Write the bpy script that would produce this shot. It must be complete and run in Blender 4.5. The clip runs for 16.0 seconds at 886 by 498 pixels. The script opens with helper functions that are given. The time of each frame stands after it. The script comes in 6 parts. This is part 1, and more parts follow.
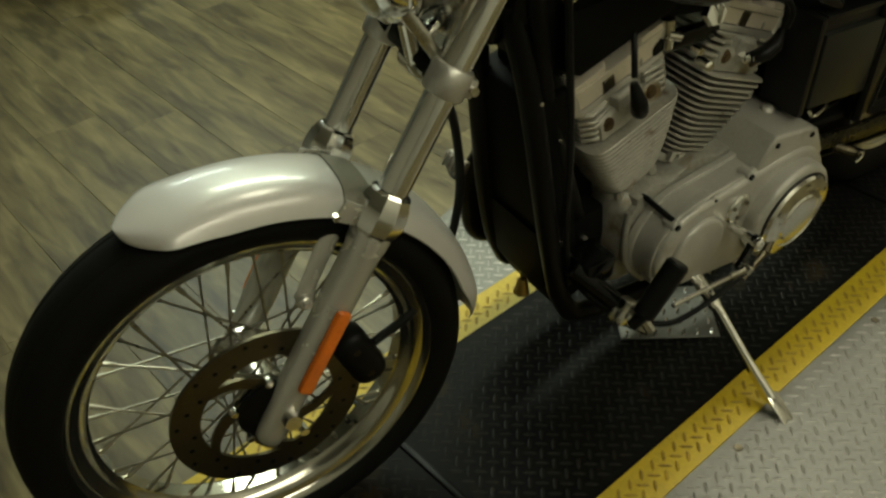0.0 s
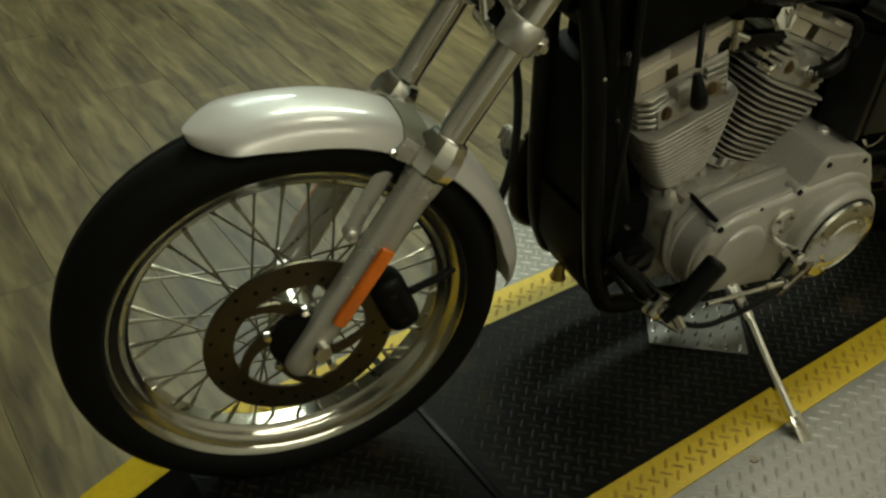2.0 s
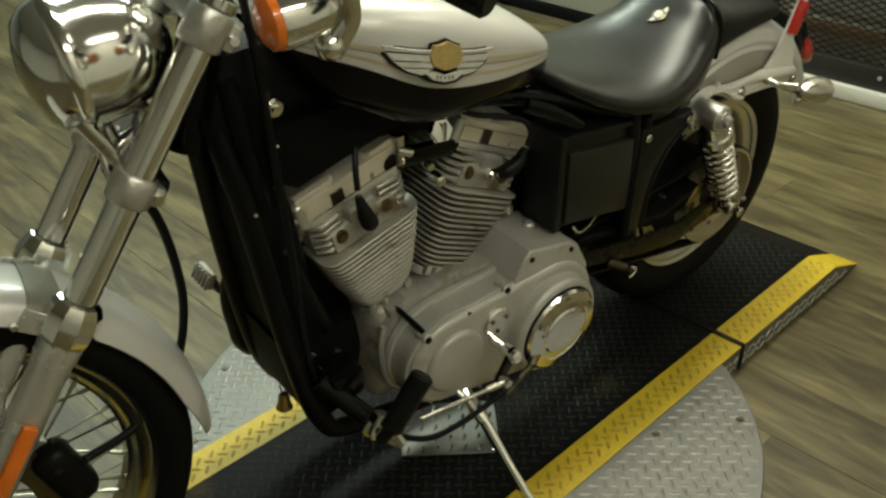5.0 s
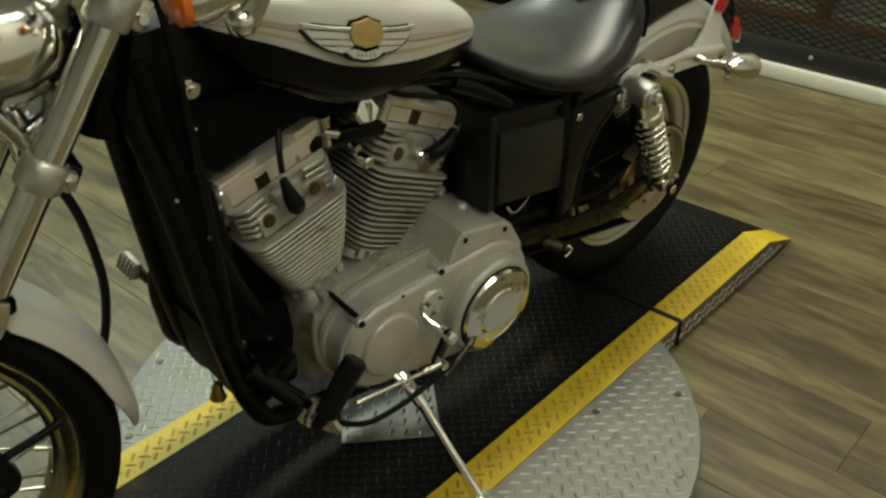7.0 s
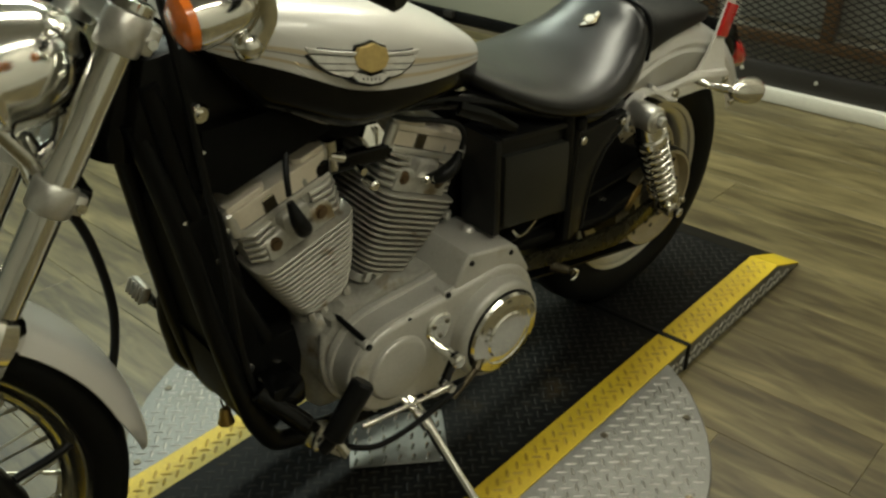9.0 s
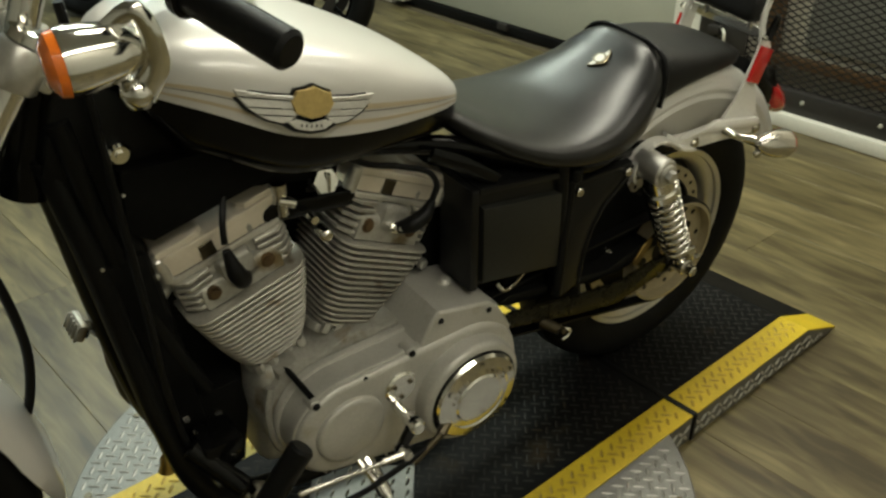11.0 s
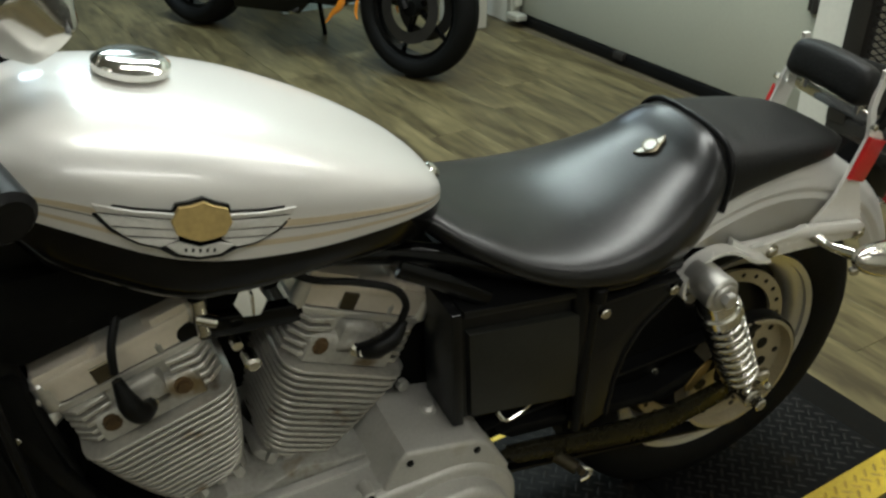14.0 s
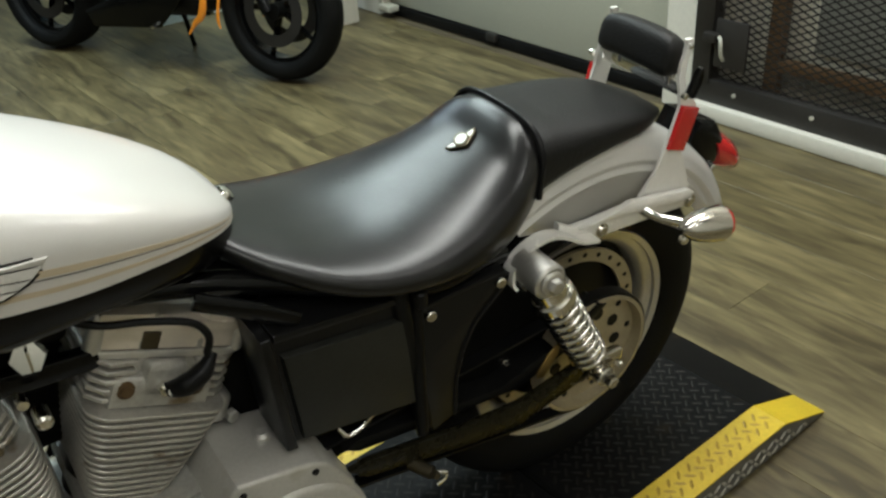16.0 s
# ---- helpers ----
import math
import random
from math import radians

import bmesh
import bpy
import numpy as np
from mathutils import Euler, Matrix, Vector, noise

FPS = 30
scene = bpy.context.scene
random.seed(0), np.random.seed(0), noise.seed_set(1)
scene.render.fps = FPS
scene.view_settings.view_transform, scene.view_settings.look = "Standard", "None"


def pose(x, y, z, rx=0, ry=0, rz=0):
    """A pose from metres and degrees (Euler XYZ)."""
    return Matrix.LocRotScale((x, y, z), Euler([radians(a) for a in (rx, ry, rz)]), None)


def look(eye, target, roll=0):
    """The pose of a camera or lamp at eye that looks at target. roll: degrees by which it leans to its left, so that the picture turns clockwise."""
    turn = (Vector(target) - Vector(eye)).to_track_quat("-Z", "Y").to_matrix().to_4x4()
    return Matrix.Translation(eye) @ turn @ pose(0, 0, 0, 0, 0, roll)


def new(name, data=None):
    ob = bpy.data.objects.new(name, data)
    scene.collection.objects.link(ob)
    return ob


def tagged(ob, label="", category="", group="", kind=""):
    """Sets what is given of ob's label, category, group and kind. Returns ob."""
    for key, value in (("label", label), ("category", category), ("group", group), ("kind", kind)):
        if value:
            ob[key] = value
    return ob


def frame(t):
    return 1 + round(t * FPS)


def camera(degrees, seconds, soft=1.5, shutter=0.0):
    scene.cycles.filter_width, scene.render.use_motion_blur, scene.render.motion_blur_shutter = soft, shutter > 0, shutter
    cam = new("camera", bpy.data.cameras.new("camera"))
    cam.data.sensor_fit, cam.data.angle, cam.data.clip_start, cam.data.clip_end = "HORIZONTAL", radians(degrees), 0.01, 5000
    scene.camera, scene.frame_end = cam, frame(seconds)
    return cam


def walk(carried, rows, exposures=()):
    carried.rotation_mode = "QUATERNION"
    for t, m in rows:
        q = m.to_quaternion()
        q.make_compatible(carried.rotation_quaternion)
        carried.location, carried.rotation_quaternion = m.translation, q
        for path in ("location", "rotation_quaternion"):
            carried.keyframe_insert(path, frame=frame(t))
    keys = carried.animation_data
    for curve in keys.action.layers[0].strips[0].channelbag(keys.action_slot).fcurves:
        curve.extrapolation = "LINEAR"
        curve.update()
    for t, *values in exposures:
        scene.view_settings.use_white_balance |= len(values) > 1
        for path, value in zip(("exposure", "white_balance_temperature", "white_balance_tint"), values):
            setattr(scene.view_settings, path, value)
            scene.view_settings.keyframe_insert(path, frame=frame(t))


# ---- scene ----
cam = camera(52.0, 16.0, soft=2.6)
PATH = [
    (0, (-0.319, -0.932, 1.254), (0.664, 0.28, 0.003), -3.6),
    (0.5, (-0.367, -0.958, 1.247), (0.529, 0.301, -0.023), -3.4),
    (1, (-0.379, -0.971, 1.229), (0.548, 0.318, 0.012), 0.4),
    (1.5, (-0.393, -0.974, 1.191), (0.512, 0.326, -0.031), 2.1),
    (2, (-0.388, -0.991, 1.184), (0.572, 0.304, 0.001), 2.6),
    (2.5, (-0.361, -1.023, 1.196), (0.71, 0.211, 0.042), 1.8),
    (3, (-0.303, -1.032, 1.208), (0.777, 0.236, 0.101), 1.1),
    (3.5, (-0.202, -1.062, 1.214), (0.864, 0.216, 0.104), 0.6),
    (4, (-0.157, -1.1, 1.218), (0.921, 0.211, 0.159), -1.3),
    (4.5, (-0.138, -1.122, 1.227), (1.015, 0.147, 0.197), -1.1),
    (5, (-0.122, -1.124, 1.23), (1.082, 0.094, 0.197), -0.4),
    (5.2, (-0.117, -1.127, 1.229), (1.106, 0.069, 0.193), -0.3),
    (7.3, (-0.098, -1.145, 1.209), (1.177, -0.015, 0.162), 0.1),
    (7.5, (-0.105, -1.137, 1.208), (1.16, 0.007, 0.164), 1.0),
    (8, (-0.106, -1.145, 1.205), (1.149, 0.018, 0.168), 0.4),
    (8.2, (-0.107, -1.148, 1.196), (1.156, 0.017, 0.173), -0.5),
    (10.3, (-0.069, -1.164, 1.222), (1.228, 0.016, 0.258), -0.9),
    (10.5, (-0.034, -1.155, 1.216), (1.244, 0.046, 0.256), -1.5),
    (11, (0.105, -1.163, 1.215), (1.279, 0.119, 0.225), 0.7),
    (11.5, (0.219, -1.121, 1.217), (1.375, 0.196, 0.253), -2.2),
    (12, (0.349, -1.032, 1.222), (1.622, 0.152, 0.233), -0.4),
    (12.5, (0.392, -1.03, 1.208), (1.47, 0.315, 0.194), -1.2),
    (13, (0.451, -1.053, 1.223), (1.369, 0.399, 0.198), 0.4),
    (13.5, (0.451, -1.052, 1.223), (1.366, 0.415, 0.217), -0.4),
    (14, (0.445, -1.053, 1.224), (1.383, 0.411, 0.235), 0.6),
    (14.5, (0.444, -1.047, 1.23), (1.396, 0.418, 0.256), 1.1),
    (15, (0.492, -1.041, 1.236), (1.566, 0.291, 0.2), 1.0),
    (15.5, (0.525, -1.059, 1.243), (1.683, 0.236, 0.253), -0.3),
    (16, (0.585, -1.105, 1.229), (1.639, 0.26, 0.215), -3.7),
]
walk(cam, [(t, look(eye, target, roll)) for t, eye, target, roll in PATH],
     exposures=((0.0, -0.65, 6350, 9), (4.0, -0.5, 6000, 12), (5.0, -0.35, 6000, 12), (8.0, -0.4, 6050, 13), (11.0, -0.38, 6000, 17), (12.5, -0.45, 5800, 18), (14.5, -0.43, 5400, 21), (16.0, -0.25, 5450, 22)))

# ---- world and light ----
DECK = 0.06
world = bpy.data.worlds.new("world")
scene.world = world
world.use_nodes = True
world.node_tree.nodes["Background"].inputs[0].default_value = (0.55, 0.6, 0.5, 1)
world.node_tree.nodes["Background"].inputs[1].default_value = 0.004
scene.view_settings.exposure = 0.0


def lamp(name, where, target, power, size, colour):
    data = bpy.data.lights.new(name, "AREA")
    data.shape, data.size, data.size_y, data.energy, data.color = "RECTANGLE", size, 0.28, power, colour
    ob = new(name, data)
    ob.matrix_world = look(where, target)
    return ob


WARM, COOL = (0.97, 0.95, 0.69), (0.87, 1.0, 0.76)
# All unseen: y below -1 fills the near side, y 3.2 adds cool daylight.
LAMPS = (((1.3, 0.0, 2.62), 33, 1.2, WARM), ((2.4, -0.1, 2.62), 28, 1.2, WARM), ((2.7, -1.2, 2.62), 6, 1.2, WARM),
         ((0.3, -2.1, 2.62), 29, 2.4, WARM), ((1.75, 1.55, 2.62), 74, 2.0, COOL),
         ((1.3, 3.2, 2.62), 40, 1.2, (0.8, 1.0, 0.88)))
for (lx, ly, lz), power, size, colour in LAMPS:
    lamp("unseen_lamp_light", (lx, ly, lz), (lx, ly, 0), power, size, colour)


# ---- materials ----
def nodes_of(m):
    m.use_nodes = True
    return m.node_tree, m.node_tree.nodes, m.node_tree.links, m.node_tree.nodes["Principled BSDF"]


def material(name, colour, rough=0.5, metal=0.0, vary=0.12, scale=8.0, fine=90.0, bump=0.05, coat=0.0, rough_vary=0.12, spec=0.5, stain=None, stain_at=0.62):
    """Colour with variation at two scales, uneven gloss, fine relief and, if given, a stain colour in patches."""
    m = bpy.data.materials.new(name)
    tree, nodes, links, shader = nodes_of(m)
    coord = nodes.new("ShaderNodeTexCoord")
    big, small = nodes.new("ShaderNodeTexNoise"), nodes.new("ShaderNodeTexNoise")
    big.inputs["Scale"].default_value, small.inputs["Scale"].default_value = scale, fine
    big.inputs["Detail"].default_value, small.inputs["Detail"].default_value = 4, 3
    for n in (big, small):
        links.new(coord.outputs["Object"], n.inputs["Vector"])
    mix = nodes.new("ShaderNodeMath")
    mix.operation = "MULTIPLY_ADD"
    mix.inputs[1].default_value = 0.6
    links.new(big.outputs[0], mix.inputs[0])
    half = nodes.new("ShaderNodeMath")
    half.operation = "MULTIPLY"
    half.inputs[1].default_value = 0.4
    links.new(small.outputs[0], half.inputs[0])
    links.new(half.outputs[0], mix.inputs[2])
    ramp = nodes.new("ShaderNodeValToRGB")
    lo, hi = [c * (1 - vary) for c in colour], [min(1, c * (1 + vary)) for c in colour]
    ramp.color_ramp.elements[0].position, ramp.color_ramp.elements[1].position = 0.35, 0.65
    ramp.color_ramp.elements[0].color, ramp.color_ramp.elements[1].color = (*lo, 1), (*hi, 1)
    links.new(mix.outputs[0], ramp.inputs[0])
    out = ramp.outputs[0]
    if stain:
        patch = nodes.new("ShaderNodeTexNoise")
        patch.inputs["Scale"].default_value, patch.inputs["Detail"].default_value = scale * 1.7, 6
        links.new(coord.outputs["Object"], patch.inputs["Vector"])
        cut = nodes.new("ShaderNodeMapRange")
        cut.inputs["From Min"].default_value, cut.inputs["From Max"].default_value = stain_at, stain_at + 0.12
        links.new(patch.outputs[0], cut.inputs["Value"])
        blend = nodes.new("ShaderNodeMix")
        blend.data_type = "RGBA"
        links.new(cut.outputs[0], blend.inputs["Factor"])
        links.new(out, blend.inputs["A"])
        blend.inputs["B"].default_value = (*stain, 1)
        out = blend.outputs["Result"]
    links.new(out, shader.inputs["Base Color"])
    gloss = nodes.new("ShaderNodeMapRange")
    gloss.inputs["To Min"].default_value, gloss.inputs["To Max"].default_value = max(0.02, rough - rough_vary), min(1, rough + rough_vary)
    links.new(mix.outputs[0], gloss.inputs["Value"])
    links.new(gloss.outputs[0], shader.inputs["Roughness"])
    shader.inputs["Metallic"].default_value = metal
    shader.inputs["Specular IOR Level"].default_value = spec
    if coat:
        shader.inputs["Coat Weight"].default_value, shader.inputs["Coat Roughness"].default_value = coat, 0.06
    if bump:
        relief = nodes.new("ShaderNodeBump")
        relief.inputs["Strength"].default_value, relief.inputs["Distance"].default_value = bump, 0.002
        links.new(small.outputs[0], relief.inputs["Height"])
        links.new(relief.outputs[0], shader.inputs["Normal"])
    return m


CHROME = material("chrome", (0.8, 0.79, 0.75), 0.13, 1.0, 0.06, 6, 60, 0.012, rough_vary=0.05)
RIM_CHROME = material("wheel_chrome", (0.46, 0.45, 0.4), 0.15, 1.0, 0.1, 9, 60, 0.02, rough_vary=0.07, stain=(0.2, 0.16, 0.09), stain_at=0.68)
CHROME_WORN = material("worn_chrome", (0.62, 0.6, 0.55), 0.22, 1.0, 0.15, 14, 120, 0.04, rough_vary=0.12)
ALLOY = material("cast_alloy", (0.58, 0.57, 0.53), 0.36, 0.8, 0.1, 7, 220, 0.08)
ALLOY_DULL = material("painted_alloy", (0.36, 0.35, 0.31), 0.5, 0.5, 0.2, 10, 160, 0.14, stain=(0.17, 0.125, 0.06), stain_at=0.57)
PLATE_LUG = material("tread_plate_lug", (0.3, 0.295, 0.27), 0.42, 0.7, 0.2, 10, 160, 0.08)
PRIMARY = material("primary_cast", (0.46, 0.45, 0.41), 0.4, 0.35, 0.1, 9, 220, 0.07, stain=(0.36, 0.33, 0.26), stain_at=0.66)
FIN = material("fin_alloy", (0.4, 0.385, 0.335), 0.42, 0.5, 0.2, 14, 180, 0.1, stain=(0.15, 0.11, 0.06), stain_at=0.6)
SILVER = material("silver_paint", (0.55, 0.54, 0.51), 0.34, 0.2, 0.03, 3, 700, 0.01, coat=0.4, rough_vary=0.05)
PINSTRIPE = material("tan_pinstripe", (0.46, 0.39, 0.27), 0.35, 0.1, 0.05, coat=0.5)
STRIPE_GREY = material("grey_pinstripe", (0.2, 0.19, 0.17), 0.35, 0.1, 0.05, coat=0.5)
BLACK_PAINT = material("black_paint", (0.003, 0.003, 0.003), 0.16, 0.0, 0.2, 5, 80, 0.02, rough_vary=0.06, spec=0.2)
# Near-zero black, hardly glossy: paints shade into gap fillers and inner parts.
BLACK_MATT = material("shade_black", (0.004, 0.004, 0.0036), 0.55, 0.0, 0.4, 12, 120, 0.1, spec=0.05)
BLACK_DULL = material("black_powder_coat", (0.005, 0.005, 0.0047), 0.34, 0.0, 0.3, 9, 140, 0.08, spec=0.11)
RUBBER = material("tyre_rubber", (0.005, 0.005, 0.0046), 0.6, 0.0, 0.25, 8, 120, 0.15, spec=0.1)
SOFT_RUBBER = material("grip_rubber", (0.005, 0.005, 0.005), 0.4, 0.0, 0.2, 10, 160, 0.1, spec=0.15)
LEATHER = material("seat_vinyl", (0.006, 0.006, 0.006), 0.3, 0.0, 0.3, 16, 300, 0.06, rough_vary=0.07, spec=0.4, stain=(0.011, 0.011, 0.0105), stain_at=0.55)
LEATHER_MATT = material("pillion_vinyl", (0.01, 0.01, 0.0095), 0.5, 0.0, 0.25, 7, 260, 0.35, spec=0.2)
ORANGE = material("orange_reflector", (0.75, 0.17, 0.01), 0.22, 0.0, 0.12, 20, 200, 0.1, coat=0.6)
RED = material("red_lens", (0.5, 0.02, 0.015), 0.2, 0.0, 0.12, 20, 200, 0.08, coat=0.6)
BRASS = material("aged_brass", (0.42, 0.3, 0.1), 0.35, 0.9, 0.2, 20, 120, 0.1)
BADGE_SILVER = material("badge_silver", (0.52, 0.51, 0.47), 0.35, 0.3, 0.12, 60, 300, 0.1)
SLIDER = material("slider_alloy", (0.56, 0.55, 0.5), 0.27, 0.5, 0.03, 4, 40, 0.0, rough_vary=0.03)
BRIGHT = material("polished_alloy", (0.8, 0.79, 0.75), 0.24, 0.2, 0.05, 6, 120, 0.02)
ROCKER = material("polished_rocker_alloy", (0.66, 0.6, 0.5), 0.3, 0.4, 0.06, 9, 150, 0.03, rough_vary=0.07, stain=(0.36, 0.29, 0.18), stain_at=0.68)
PULLEY = material("tan_pulley_alloy", (0.42, 0.37, 0.25), 0.4, 0.55, 0.12, 14, 160, 0.06)
PLASTIC = material("black_moulded_plastic", (0.006, 0.006, 0.006), 0.3, 0.0, 0.3, 10, 220, 0.08, rough_vary=0.08, spec=0.24)
PANEL = material("dull_black_panel", (0.014, 0.0145, 0.012), 0.38, 0.0, 0.3, 10, 160, 0.08, rough_vary=0.1, spec=0.3)
GUARD = material("oily_guard_paint", (0.009, 0.008, 0.004), 0.28, 0.0, 0.4, 14, 120, 0.06, rough_vary=0.12, spec=0.16, stain=(0.022, 0.017, 0.004), stain_at=0.6)
STRAP = material("dull_strap", (0.2, 0.19, 0.15), 0.45, 0.3, 0.12, 20, 150, 0.05)
SPOKE = material("spoke_steel", (0.3, 0.28, 0.22), 0.3, 0.9, 0.15, 30, 150, 0.0)
GOLD = material("gold_badge", (0.5, 0.37, 0.14), 0.36, 0.7, 0.15, 40, 200, 0.15)
STEEL = material("brake_steel", (0.1, 0.085, 0.055), 0.32, 0.9, 0.14, 12, 200, 0.1)
RUST = material("rusty_bolt", (0.085, 0.05, 0.016), 0.7, 0.3, 0.3, 40, 200, 0.2)
GLASS_LENS = material("lamp_lens", (0.7, 0.7, 0.67), 0.1, 0.95, 0.05, 30, 80, 0.1, coat=1.0)
YELLOW = material("yellow_deck_paint", (0.5, 0.36, 0.006), 0.5, 0.0, 0.16, 9, 140, 0.1, stain=(0.2, 0.14, 0.03), stain_at=0.68)
PLATE = material("tread_plate_aluminium", (0.17, 0.168, 0.155), 0.5, 0.7, 0.18, 6, 120, 0.08, stain=(0.1, 0.085, 0.06), stain_at=0.62)
MAT_LUG = material("mat_lug", (0.012, 0.011, 0.009), 0.46, 0.0, 0.5, 9, 120, 0.1, spec=0.15, stain=(0.03, 0.022, 0.01), stain_at=0.62)
YELLOW_WORN = material("worn_yellow_lug", (0.3, 0.2, 0.006), 0.5, 0.0, 0.3, 30, 200, 0.1)
MAT_BLACK = material("black_deck_mat", (0.006, 0.006, 0.006), 0.5, 0.0, 0.35, 5, 120, 0.15, stain=(0.035, 0.025, 0.012), stain_at=0.6, spec=0.07)
WHITE_WALL = material("white_wall_paint", (0.55, 0.53, 0.46), 0.6, 0.0, 0.06, 2, 60, 0.05)
DOOR_PAINT = material("garage_door_paint", (0.33, 0.33, 0.265), 0.45, 0.0, 0.05, 2, 90, 0.06)
BLACK_STEEL = material("black_steel", (0.02, 0.018, 0.016), 0.45, 0.2, 0.25, 6, 90, 0.1)
MESH_STEEL = material("expanded_steel", (0.5, 0.49, 0.42), 0.5, 0.4, 0.12, 10, 90, 0.08)
BROWN_WOOD = material("brown_wood", (0.13, 0.07, 0.025), 0.5, 0.0, 0.25, 12, 90, 0.12)
PALE_BLUE = material("pale_cabinet_paint", (0.5, 0.62, 0.64), 0.45, 0.0, 0.05, 3, 90, 0.05)
SPORT_ORANGE = material("orange_paint", (0.7, 0.24, 0.01), 0.25, 0.0, 0.06, 4, 200, 0.02, coat=0.6)
STORE_BOARD = material("lit_store_board", (0.78, 0.75, 0.64), 0.6, 0.0, 0.06, 2, 60, 0.05)
# Grey for the store board and the unseen far wall, cutting bounce.
DIM_WALL = material("dim_wall_grey", (0.24, 0.24, 0.21), 0.7, 0.0, 0.1, 2, 60, 0.05)
CEILING = material("ceiling_paint", (0.4, 0.4, 0.37), 0.8, 0.0, 0.06, 2, 60, 0.05)


# ---- geometry helpers: each gives (vertices, faces) ----
def cat(*gs):
    vs, fs = [], []
    for v, f in gs:
        k = len(vs)
        vs += v
        fs += [[i + k for i in q] for q in f]
    return vs, fs


def xf(g, m):
    return [tuple(m @ Vector(v)) for v in g[0]], g[1]


def shift(g, x, y, z):
    return [(a + x, b + y, c + z) for a, b, c in g[0]], g[1]


def aim(place, way, up=(0, 0, 1)):
    """A matrix that carries z onto way and the origin to place."""
    w = Vector(way).normalized()
    u = Vector(up)
    if abs(u.dot(w)) > 0.99:
        u = Vector((1, 0, 0))
    x = u.cross(w).normalized()
    y = w.cross(x)
    m = Matrix((x, y, w)).transposed().to_4x4()
    m.translation = Vector(place)
    return m


def from_bm(bm):
    bm.verts.index_update()
    g = [tuple(v.co) for v in bm.verts], [[v.index for v in f.verts] for f in bm.faces]
    bm.free()
    return g


def box(c, s, bev=0.003, seg=2, turn=None):
    bm = bmesh.new()
    bmesh.ops.create_cube(bm, size=1)
    for v in bm.verts:
        v.co = Vector((v.co.x * s[0], v.co.y * s[1], v.co.z * s[2]))
    if bev:
        bmesh.ops.bevel(bm, geom=bm.edges[:], offset=min(bev, 0.45 * min(s)), segments=seg, affect="EDGES", profile=0.5)
    g = from_bm(bm)
    return xf(g, Matrix.Translation(c) @ (turn if turn else Matrix()))


def prism(poly, h0, h1, bev=0.0, seg=2, m=None):
    """A polygon of x, y stood from height h0 to h1, its top edge rounded."""
    bm = bmesh.new()
    lo = [bm.verts.new((x, y, h0)) for x, y in poly]
    hi = [bm.verts.new((x, y, h1)) for x, y in poly]
    n = len(poly)
    bm.faces.new(lo[::-1])
    bm.faces.new(hi)
    for i in range(n):
        bm.faces.new((lo[i], lo[(i + 1) % n], hi[(i + 1) % n], hi[i]))
    bmesh.ops.recalc_face_normals(bm, faces=bm.faces[:])
    if bev:
        top = set(hi)
        bmesh.ops.bevel(bm, geom=[e for e in bm.edges if e.verts[0] in top and e.verts[1] in top], offset=bev, segments=seg, affect="EDGES", profile=0.5)
    g = from_bm(bm)
    return xf(g, m) if m else g


def lathe(prof, m=None, n=32, whole=True):
    """Radius and height pairs turned about z."""
    vs, fs, rows = [], [], []
    for r, h in prof:
        if r < 1e-6:
            rows.append([len(vs)])
            vs.append((0, 0, h))
        else:
            rows.append(list(range(len(vs), len(vs) + n)))
            vs += [(r * math.cos(2 * math.pi * i / n), r * math.sin(2 * math.pi * i / n), h) for i in range(n)]
    for a, b in zip(rows, rows[1:]):
        for i in range(n):
            j = (i + 1) % n
            if len(a) == 1 and len(b) == 1:
                continue
            if len(a) == 1:
                fs.append([a[0], b[j], b[i]])
            elif len(b) == 1:
                fs.append([a[i], a[j], b[0]])
            else:
                fs.append([a[i], a[j], b[j], b[i]])
    return xf((vs, fs), m) if m else (vs, fs)


def rod(a, b, r, r2=None, n=14, bev=0.0):
    a, b = Vector(a), Vector(b)
    d, r2 = (b - a).length, r if r2 is None else r2
    k = min(bev, d / 3)
    prof = [(0, 0), (r - k, 0), (r, k), (r2, d - k), (r2 - k, d), (0, d)] if bev else [(0, 0), (r, 0), (r2, d), (0, d)]
    return lathe(prof, aim(a, b - a), n)


def smooth_path(pts, k=6):
    pts = [Vector(p) for p in pts]
    ext = [2 * pts[0] - pts[1], *pts, 2 * pts[-1] - pts[-2]]
    out = []
    for i in range(1, len(ext) - 2):
        p0, p1, p2, p3 = ext[i - 1:i + 3]
        for j in range(k):
            u = j / k
            out.append(0.5 * (2 * p1 + (p2 - p0) * u + (2 * p0 - 5 * p1 + 4 * p2 - p3) * u * u + (3 * p1 - p0 - 3 * p2 + p3) * u ** 3))
    return out + [pts[-1]]


